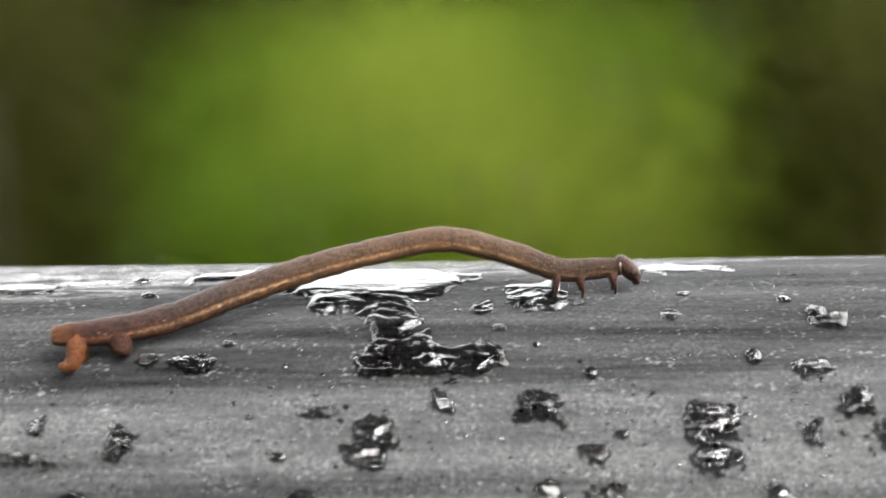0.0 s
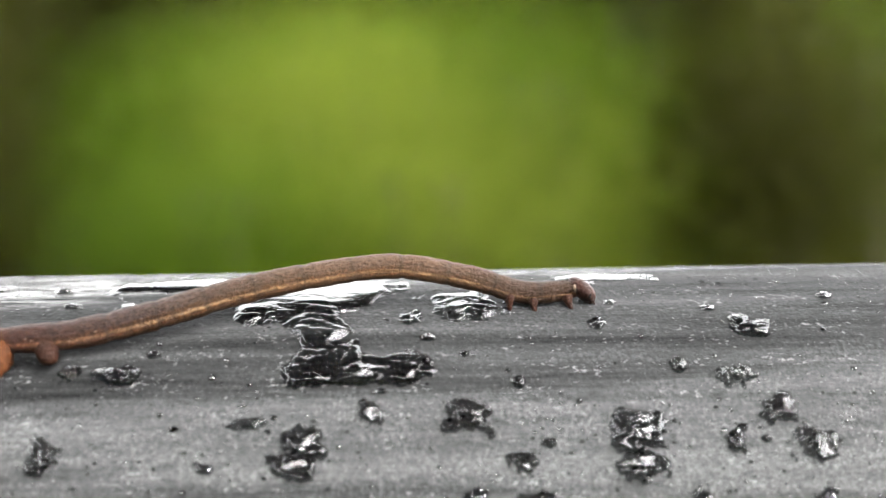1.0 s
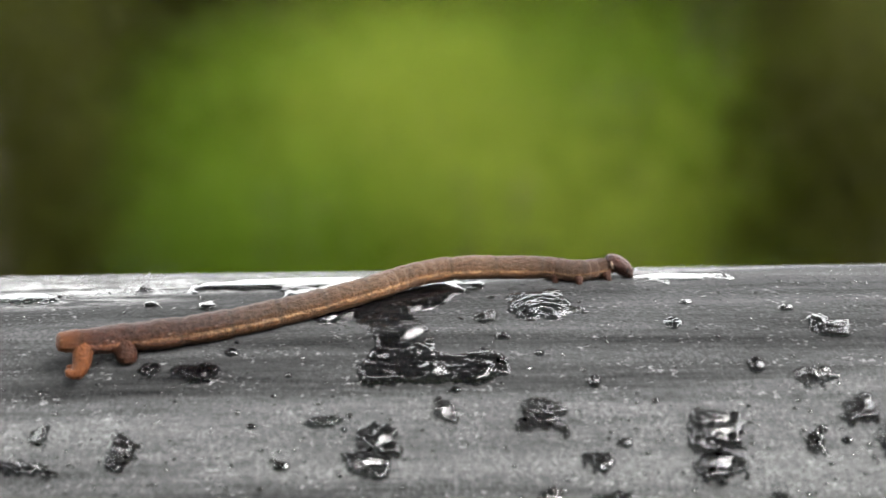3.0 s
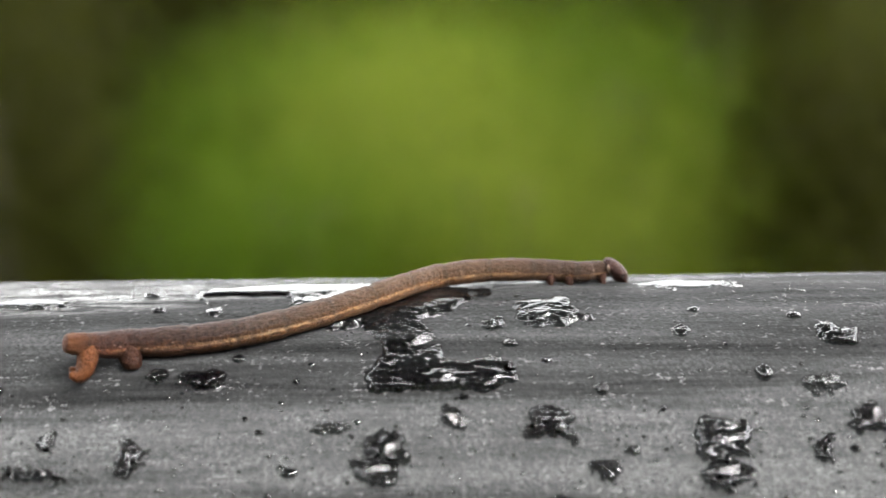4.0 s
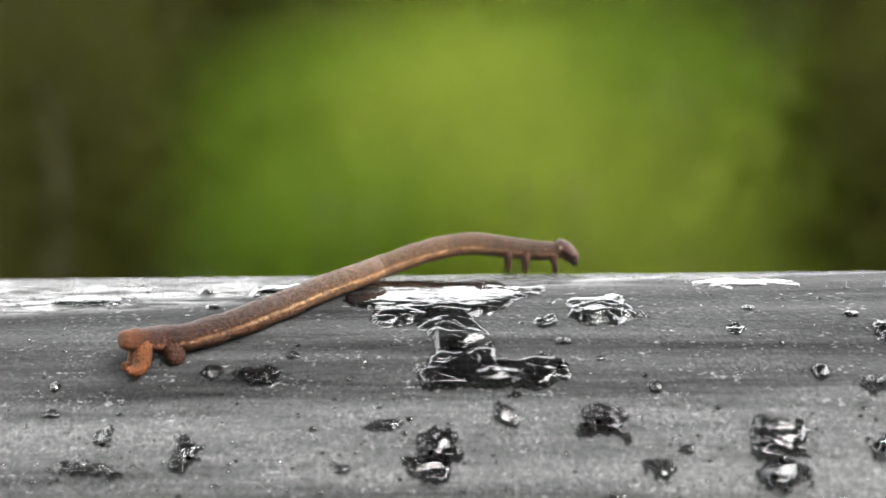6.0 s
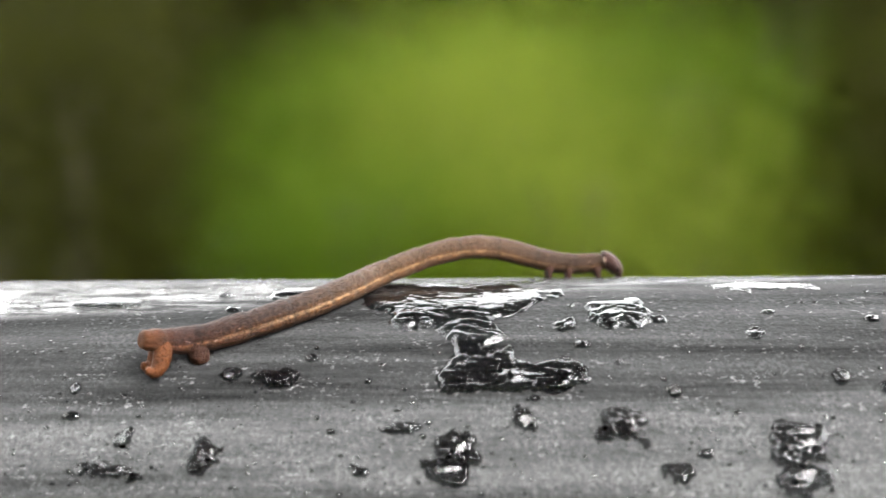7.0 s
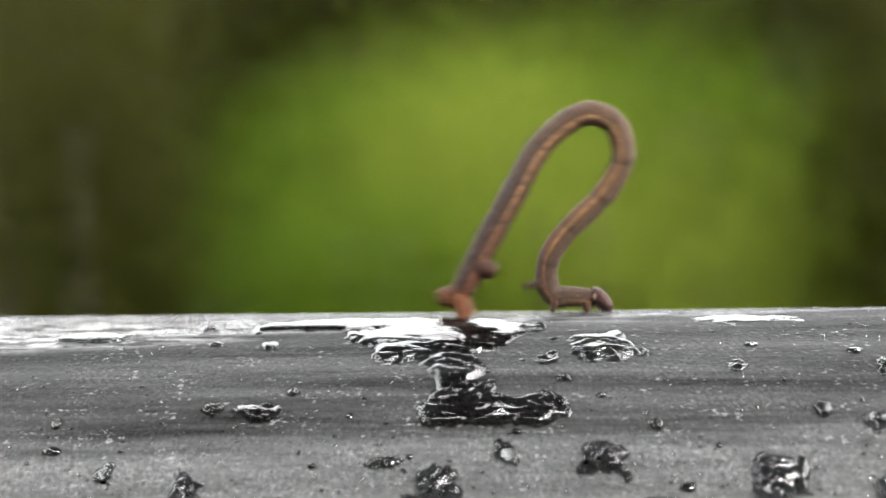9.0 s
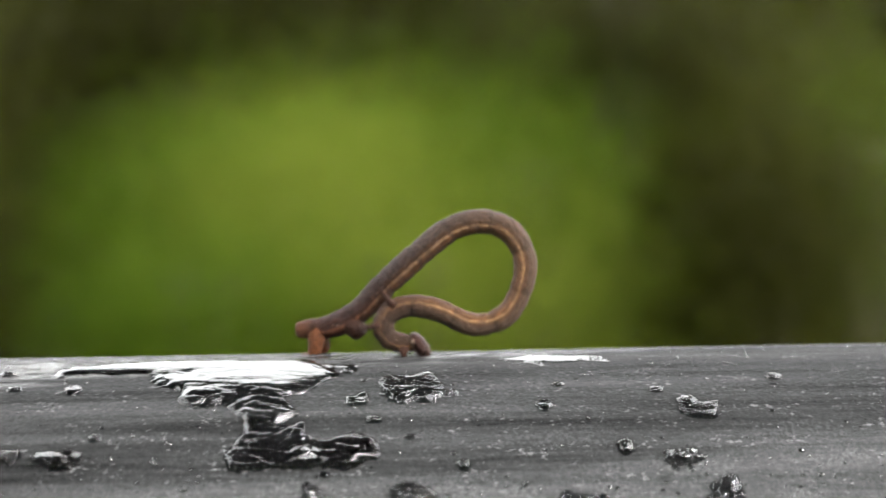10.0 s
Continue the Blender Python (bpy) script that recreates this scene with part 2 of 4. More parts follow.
def lathe(rings, around, cap=True):
    """Rings of (centre, side, up, radius_side, radius_up) skinned into a closed tube."""
    verts, faces = [], []
    for c, a, b, ra, rb in rings:
        for k in range(around):
            w = 2 * math.pi * k / around
            verts.append(Vector(c) + Vector(a) * (ra * math.cos(w)) + Vector(b) * (rb * math.sin(w)))
    for i in range(len(rings) - 1):
        for k in range(around):
            p, q = i * around + k, i * around + (k + 1) % around
            faces.append((p, q, q + around, p + around))
    if cap:
        faces.append(tuple(range(around))[::-1])
        last = (len(rings) - 1) * around
        faces.append(tuple(range(last, last + around)))
    return verts, faces


def tube(path, radii, around=12):
    """A round tube along a path of points."""
    rings = []
    path = [Vector(p) for p in path]
    for i, p in enumerate(path):
        d = (path[min(i + 1, len(path) - 1)] - path[max(i - 1, 0)]).normalized()
        a = d.cross(Vector((0.13, 0.97, 0.21))).normalized()
        rings.append((p, a, d.cross(a).normalized(), radii[i], radii[i]))
    return lathe(rings, around)


# ---- ground ----
def ground():
    n, size = 40, 300.0
    verts, faces = [], []
    for j in range(n + 1):
        for i in range(n + 1):
            x, y = ((2 * i / n - 1) ** 3) * size, ((2 * j / n - 1) ** 3) * size
            z = 0.03 * noise.noise((x * 0.3, y * 0.3, 0)) if abs(x) > 2 or abs(y) > 2 else 0.0
            verts.append((x, y, z))
    for j in range(n):
        for i in range(n):
            a = j * (n + 1) + i
            faces.append((a, a + 1, a + n + 2, a + n + 1))
    tagged(new("ground", mesh("ground", verts, faces, TURF)), "mown green garden lawn below the handrail", "lawn", kind="structure")


ground()

# ---- the handrail ----
def handrail():
    rail = tagged(new("handrail"), "dark grey weathered round handrail, wet with rain", "handrail", kind="structure")
    xs = sorted({-1.0, -0.7, -0.4, -0.2, -0.1, 0.1, 0.2, 0.4, 0.7, 1.0, *[i * 0.004 for i in range(-10, 11)]})
    rings = [((x, 0, AXIS), (0, 1, 0), (0, 0, 1), R, R) for x in xs]
    v, f = lathe(rings, 320)
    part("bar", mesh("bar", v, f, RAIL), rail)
    for x in (-0.92, 0.92):
        v, f = lathe([((x, 0, z), (1, 0, 0), (0, 1, 0), r, r) for z, r in ((0.0, 0.045), (0.008, 0.045), (0.010, 0.016), (AXIS - 0.004, 0.011))], 32)
        part("post", mesh("post", v, f, RAIL), rail)


handrail()


# ---- rain water on the rail ----
def on_rail(x, v, h):
    """A point x mm along the rail, v mm of arc from the crest to the near side, h mm over the paint."""
    w, r = v / 1000 / R, R + h / 1000
    return (x / 1000, -r * math.sin(w), AXIS + r * math.cos(w))


def splash(seed, depth, *lobes):
    """A ragged sheet of water made of lobes (x, angle, length, arc): it dips into the paint all round its shore."""
    rnd = random.Random(seed)
    ph = rnd.uniform(0, 60)
    depth = depth * 0.4 if max(c[1] for c in lobes) < 12 else depth
    cells = [(x, math.radians(a) * R * 1000, l / 2, w / 2) for x, a, l, w in lobes]
    x0, x1 = min(c[0] - 1.35 * c[2] for c in cells), max(c[0] + 1.35 * c[2] for c in cells)
    v0, v1 = min(c[1] - 1.35 * c[3] for c in cells), max(c[1] + 1.35 * c[3] for c in cells)
    nx, nv = max(24, min(190, int((x1 - x0) / 0.028))), max(20, min(220, int((v1 - v0) / 0.026)))
    size = min(max(c[2] for c in cells), max(c[3] for c in cells))
    verts, faces, wet = [], [], []
    for j in range(nv + 1):
        for i in range(nx + 1):
            x, v = x0 + (x1 - x0) * i / nx, v0 + (v1 - v0) * j / nv
            jag = Vector((x / size * 0.9, v / size * 0.9, ph))
            edge = 0.66 * noise.noise(jag) + 0.5 * noise.noise(jag * 2.3) + 0.22 * noise.noise(jag * 5.1)
            f = sag = span = 0.0
            for cx, cv, a, b in cells:
                g = math.exp(-1.5 * (((x - cx) / a) ** 2 + ((v - cv) / b) ** 2))
                f, sag, span = f + g, sag + g * (v - cv) / b, span + g * b
            sag, span = sag / (f + 1e-9), span / (f + 1e-9)
            f = f - 0.36 + (0.55 + 0.22 * min(max((v / 1000 / R - 0.75) / 0.2, 0.0), 1.0)) * edge
            low = min(max((v / 1000 / R - 0.26) / 0.5, 0.0), 1.0)
            long, wide = 0.7 + 0.6 * low, 2.9 - 0.4 * low
            rip = 1.1 * noise.noise(Vector((x * long, v * wide, ph + 9))) + (0.25 + 0.35 * low) * noise.noise(Vector((x * long * 2.6, v * wide * 2.1, ph + 5)))
            fold = abs(noise.noise(Vector((x * (1.1 + low), v * 2.1, ph + 30))))
            calm = 0.09 + 0.91 * min(max((v / 1000 / R - 0.31) / 0.2, 0.0), 1.0)
            bulk = depth * (0.6 + 0.3 * low) * (1.0 - math.exp(-4.5 * max(f, 0)))
            swell = 0.85 + calm * (0.6 * rip - 0.6 * math.exp(-fold * 11))
            crease = noise.noise(Vector((x * 1.15, v * 1.9, ph + 40))) + 0.35 * noise.noise(Vector((x * 2.9, v * 4.6, ph + 50)))
            shore = 1.0 - math.exp(-5.0 * max(f, 0))
            broad = min(max((span - 0.5) / 0.25, 0.0), 1.0)
            hang = shore * (span * (0.54 - 0.2 * broad) * (1.0 + 0.8 * sag) + (0.12 + 0.03 * broad) * crease)
            h = bulk * swell + low * (hang - bulk * swell) if f > 0 else 0.5 * f
            wet.append(f > 0)
            verts.append(on_rail(x, v, max(h, -0.05) - 0.003))
    for j in range(nv):
        for i in range(nx):
            k = j * (nx + 1) + i
            q = (k, k + nx + 1, k + nx + 2, k + 1)
            if any(wet[c] for c in q):
                faces.append(q)
    used = sorted({c for q in faces for c in q})
    slot = {c: i for i, c in enumerate(used)}
    data = mesh("water_splash", [verts[c] for c in used], [tuple(slot[c] for c in q) for q in faces], WATER)
    tagged(new("water_splash", data), "ragged splash of clear rain water on the dark rail", "water splash", "splashes on the rail")


def drop(seed, x, angle, length, arc):
    """A small domed drop that clings to the rail, a little heavier on its lower side."""
    rnd = random.Random(seed)
    rings, around = 9, 30
    height = 0.34 * min(length, arc)
    off = Vector((rnd.uniform(0, 50), rnd.uniform(0, 50), 0))
    mid = math.radians(angle) * R * 1000
    verts, faces = [on_rail(x, mid, height)], []
    for i in range(1, rings + 1):
        q = i / rings
        for k in range(around):
            d = Vector((math.cos(2 * math.pi * k / around), math.sin(2 * math.pi * k / around), 0))
            edge = 1 + 0.25 * noise.noise(d * 1.2 + off) + 0.12 * noise.noise(d * 2.9 + off)
            sag = 1 + 0.25 * d.y * (1 - q)
            h = height * sag * max(1 - q ** 2.4, 0) ** 0.55
            verts.append(on_rail(x + d.x * length / 2 * edge * q, mid + d.y * arc / 2 * edge * q, h if i < rings else -0.03))
    for k in range(around):
        faces.append((0, 1 + (k + 1) % around, 1 + k))
    for i in range(rings - 1):
        for k in range(around):
            p, s = 1 + i * around + k, 1 + i * around + (k + 1) % around
            faces.append((p, s, s + around, p + around))
    tagged(new("water_drop", mesh("water_drop", verts, faces, WATER)), "small clear rain drop clinging to the dark rail", "water drop", "drops on the rail")


def rain():
    splash(1, 0.30,
           (-4.34, 23.1, 2.84, 1.89),
           (-1.59, 21.0, 3.37, 2.50),
           (-2.15, 29.2, 2.27, 1.72),
           (-1.68, 35.7, 3.46, 1.30),
           (-2.64, 41.0, 1.70, 1.54),
           (-0.33, 40.2, 3.9, 1.5),
           (1.0, 38.6, 1.9, 1.3),
           (1.1, 41.9, 1.3, 1.3),
           (-3.1, 18.0, 6.6, 1.7),
           (-1.2, 16.0, 5.6, 1.3),
           (-5.6, 9.5, 5.5, 1.5),
           (-8.6, 11.0, 5.0, 1.5),
           (-2.63, 11.5, 8.4, 2.2))
    splash(2, 0.35, (3.90, 22.4, 3.18, 2.34), (3.17, 22.8, 1.25, 1.04), (4.26, 18.1, 1.01, 1.15), (3.23, 19.7, 1.67, 0.97))
    splash(3, 0.17, (8.71, 29.1, 0.95, 0.68), (8.99, 29.0, 0.43, 0.24), (8.82, 30.2, 0.41, 0.32), (8.85, 27.9, 0.45, 0.30))
    drop(4, 13.42, 24.7, 0.66, 0.41)
    splash(5, 0.23, (14.75, 30.6, 1.74, 1.24), (14.44, 28.1, 0.87, 0.51), (15.09, 32.5, 0.81, 0.63), (14.59, 32.1, 0.71, 0.63))
    drop(6, 11.58, 40.4, 0.67, 0.76)
    splash(7, 0.22, (13.57, 43.3, 1.54, 1.16), (14.08, 41.4, 0.53, 0.42), (14.20, 43.0, 0.69, 0.44), (13.58, 42.8, 0.60, 0.51))
    drop(8, 5.44, 43.6, 0.54, 0.56)
    drop(9, 7.61, 47.8, 0.25, 0.24)
    splash(10, 0.19, (-0.16, 48.6, 0.82, 0.94), (-0.10, 50.2, 0.38, 0.48), (0.10, 50.5, 0.38, 0.33), (0.10, 50.4, 0.42, 0.41))
    splash(11, 0.24, (3.52, 50.6, 1.94, 1.30), (3.89, 49.0, 0.95, 0.57), (3.15, 48.2, 0.96, 0.68), (2.81, 52.3, 0.78, 0.45))
    splash(12, 0.18, (13.22, 56.0, 0.80, 0.85), (13.07, 57.0, 0.40, 0.27), (13.30, 54.4, 0.37, 0.33), (13.49, 57.8, 0.34, 0.44))
    drop(13, 13.52, 53.7, 0.44, 0.39)
    drop(14, 14.33, 55.8, 0.44, 0.30)
    splash(15, 0.27, (9.85, 53.7, 2.50, 1.66), (9.43, 50.8, 1.10, 0.53), (9.19, 53.1, 1.11, 0.58), (8.84, 56.3, 0.95, 0.86))
    splash(16, 0.22, (9.47, 59.8, 2.09, 1.17), (10.20, 59.2, 0.86, 0.50), (9.73, 60.3, 0.90, 0.52), (10.28, 59.8, 0.85, 0.54))
    splash(17, 0.24, (15.16, 50.4, 1.54, 1.30), (14.80, 49.4, 0.81, 0.55), (15.23, 47.8, 0.62, 0.57), (14.51, 51.1, 0.69, 0.43))
    splash(18, 0.25, (16.14, 56.3, 1.71, 1.41), (16.33, 56.1, 0.79, 0.55), (16.45, 57.7, 0.55, 0.46), (16.41, 59.0, 0.63, 0.58))
    drop(19, 3.49, 36.8, 0.43, 0.29)
    drop(20, 2.14, 32.3, 0.65, 0.46)
    splash(21, 0.19, (1.53, 26.6, 1.05, 0.88), (1.61, 25.9, 0.41, 0.34), (1.41, 27.0, 0.40, 0.35), (1.78, 24.8, 0.46, 0.42))
    drop(22, 2.08, 38.6, 0.47, 0.39)
    drop(23, 9.54, 22.2, 0.58, 0.36)
    splash(24, 0.26, (9.93, 8.9, 3.98, 1.52), (9.26, 7.1, 1.93, 0.56), (8.83, 8.5, 1.84, 0.51), (9.30, 7.8, 1.96, 0.62))
    splash(25, 0.18, (-11.23, 39.5, 0.97, 0.74), (-10.93, 38.5, 0.38, 0.33), (-10.90, 39.4, 0.35, 0.25), (-11.21, 38.6, 0.47, 0.36))
    splash(26, 0.22, (-9.39, 40.6, 1.78, 1.13), (-9.89, 39.6, 0.86, 0.51), (-8.91, 39.9, 0.61, 0.43), (-8.93, 39.6, 0.69, 0.46))
    drop(27, -8.20, 35.6, 0.60, 0.42)
    drop(28, -5.93, 41.2, 0.25, 0.32)
    drop(29, -7.70, 48.9, 0.21, 0.23)
    drop(30, -7.16, 51.6, 0.33, 0.22)
    splash(31, 0.15, (-4.44, 50.7, 1.56, 0.48), (-4.55, 50.5, 0.80, 0.17), (-5.12, 51.5, 0.78, 0.25), (-4.53, 51.6, 0.80, 0.17))
    splash(32, 0.23, (-2.62, 54.3, 1.93, 1.24), (-2.20, 56.1, 0.88, 0.53), (-2.98, 53.5, 0.70, 0.41), (-2.46, 53.2, 0.94, 0.40))
    splash(33, 0.24, (-2.92, 59.1, 1.34, 1.37), (-2.44, 60.3, 0.68, 0.69), (-2.45, 59.6, 0.43, 0.65), (-3.31, 58.0, 0.61, 0.59))
    splash(34, 0.23, (-11.73, 56.3, 1.20, 1.25), (-11.82, 58.6, 0.53, 0.49), (-11.99, 58.2, 0.50, 0.60), (-11.88, 54.7, 0.51, 0.61))
    splash(35, 0.17, (-14.77, 52.9, 0.67, 0.72), (-14.96, 53.8, 0.34, 0.35), (-14.58, 51.5, 0.30, 0.36), (-15.03, 52.3, 0.25, 0.31))
    splash(36, 0.17, (-15.14, 58.8, 2.32, 0.71), (-15.29, 58.8, 1.11, 0.22), (-16.05, 57.7, 0.79, 0.23), (-14.16, 59.9, 0.77, 0.30))
    splash(37, 0.22, (-16.91, 16.9, 3.10, 1.18), (-17.41, 16.0, 1.21, 0.54), (-16.67, 16.2, 1.10, 0.46), (-17.94, 17.2, 1.45, 0.47))
    drop(38, -17.02, 42.7, 0.42, 0.52)
    drop(39, -12.43, 13.1, 0.71, 0.41)
    drop(40, -11.82, 20.2, 0.69, 0.39)
    splash(41, 0.19, (5.38, 59.1, 1.14, 0.86), (4.95, 57.9, 0.45, 0.38), (5.66, 58.7, 0.55, 0.38), (5.31, 58.6, 0.48, 0.40))
    splash(42, 0.18, (-9.55, 20.7, 0.87, 0.73), (-9.61, 21.3, 0.36, 0.27), (-9.52, 21.3, 0.29, 0.30), (-9.60, 21.9, 0.44, 0.29))
    drop(43, 18.44, 20.8, 0.67, 0.48)
    drop(44, -16.90, 48.5, 0.71, 0.42)
    splash(45, 0.20, (3.57, 65.4, 1.13, 0.93), (3.97, 66.6, 0.42, 0.39), (3.20, 66.7, 0.51, 0.47), (3.87, 66.1, 0.53, 0.41))
    splash(46, 0.18, (5.65, 66.0, 1.50, 0.74), (5.12, 66.3, 0.48, 0.26), (6.01, 64.6, 0.50, 0.25), (6.16, 65.0, 0.48, 0.37))
    splash(47, 0.22, (11.66, 66.8, 1.12, 1.11), (11.29, 68.4, 0.51, 0.55), (12.11, 67.1, 0.54, 0.36), (11.93, 66.8, 0.52, 0.38))
    splash(48, 0.22, (16.33, 66.8, 1.12, 1.11), (16.57, 68.8, 0.37, 0.43), (16.39, 68.3, 0.41, 0.39), (16.08, 67.4, 0.53, 0.44))
    splash(49, 0.18, (-5.13, 66.3, 1.14, 0.74), (-5.27, 65.9, 0.44, 0.30), (-5.55, 66.3, 0.59, 0.30), (-4.88, 65.2, 0.52, 0.35))
    splash(50, 0.18, (-13.31, 66.3, 0.95, 0.75), (-13.17, 66.4, 0.40, 0.34), (-12.98, 65.2, 0.32, 0.35), (-12.96, 66.4, 0.39, 0.35))
    drop(51, 0.30, 44.9, 0.42, 0.30)
    drop(52, -3.62, 49.8, 0.29, 0.23)
    drop(53, 6.34, 55.7, 0.61, 0.43)
    drop(54, -5.99, 59.0, 0.61, 0.41)
    rnd = random.Random(5)
    for k in range(70):
        s = rnd.uniform(0.08, 0.2)
        drop(500 + k, rnd.uniform(-20, 20), rnd.uniform(12, 70), s * rnd.uniform(1, 1.6), s)


def fine_beads():
    """Hundreds of tiny beads of drizzle, thickest low on the near side and along the crest."""
    gen = random.Random(77)
    verts, faces = [], []
    around = 9
    for k in range(1600):
        low = k < 1150 and gen.random() < 0.45
        angle = gen.gauss(66, 11) if low else gen.choice((gen.gauss(13, 8), gen.uniform(-4, 60))) if k < 1150 else gen.gauss(-3, 4)
        x, v = gen.uniform(-23, 23), math.radians(angle) * R * 1000
        r = gen.uniform(0.03, 0.085) * (0.95 if low else 0.75)
        a, b, base = r * gen.uniform(0.8, 1.6), r * gen.uniform(0.8, 1.2), len(verts)
        verts.append(on_rail(x, v, 0.55 * r))
        for q, h in ((0.55, 0.44), (0.9, 0.18), (1.05, -0.12)):
            for i in range(around):
                w = 2 * math.pi * i / around
                verts.append(on_rail(x + a * q * math.cos(w), v + b * q * math.sin(w), h * r))
        for i in range(around):
            j = (i + 1) % around
            faces.append((base, base + 1 + j, base + 1 + i))
            for c in (0, around):
                faces.append((base + 1 + c + i, base + 1 + c + j, base + 1 + c + around + j, base + 1 + c + around + i))
    tagged(new("drizzle_beads", mesh("drizzle_beads", verts, faces, WATER)), "fine beads of drizzle all over the dark rail", "water drops", kind="stuff")


rain()
fine_beads()

# ---- the caterpillar ----
COUNT, LENGTH = 52, 23.0
STEP = LENGTH / COUNT
BENDS = []


def girth(q):
    """Body radius in mm, q from the tail (0) to the neck (1)."""
    return float(np.interp(q, (-0.02, 0, 0.02, 0.05, 0.10, 0.17, 0.32, 0.5, 0.68, 0.85, 0.95, 1.0), (0.32, 0.36, 0.41, 0.47, 0.54, 0.57, 0.57, 0.53, 0.50, 0.48, 0.47, 0.36)))


def piece_data(i):
    s = (i + 0.5) * STEP
    half = STEP * 1.3
    verts, rest, faces = [], [], []
    around, cuts = 28, 11
    for c in range(cuts):
        e = math.sin((2 * c / (cuts - 1) - 1) * math.pi / 2) * 0.995
        x = e * half * (0.45 if i == 0 and e < 0 else 1.0)  # the last ring ends the body bluntly
        q = (s + x) / LENGTH
        r = girth(q) * (1 - abs(e) ** 4) ** 0.25
        fold = 1 + 0.018 * math.cos(2 * math.pi * (s + x) / 0.63) - 0.07 * math.exp(-((((s + x) / 1.9) % 1.0 - 0.5) / 0.07) ** 2) + (0.05 + 0.07 * max(0.0, 1 - q / 0.25)) * noise.noise((1.3 * (s + x), 3.1, 0.7))
        for k in range(around):
            w = 2 * math.pi * k / around
            verts.append((x / 1000, r * fold * math.cos(w) / 1000, r * fold * math.sin(w) / 1000))
            rest.append((s + x, math.cos(w), math.sin(w)))
    for c in range(cuts - 1):
        for k in range(around):
            p, t = c * around + k, c * around + (k + 1) % around
            faces.append((p, t, t + around, p + around))
    faces.append(tuple(range(around))[::-1])
    faces.append(tuple(range((cuts - 1) * around, cuts * around)))
    data = mesh("body_ring", verts, faces, SKIN)
    layer = data.attributes.new("rest", "FLOAT_VECTOR", "POINT")
    layer.data.foreach_set("vector", [v for r in rest for v in r])
    return data


def mm(points):
    return [tuple(c / 1000 for c in p) for p in points]


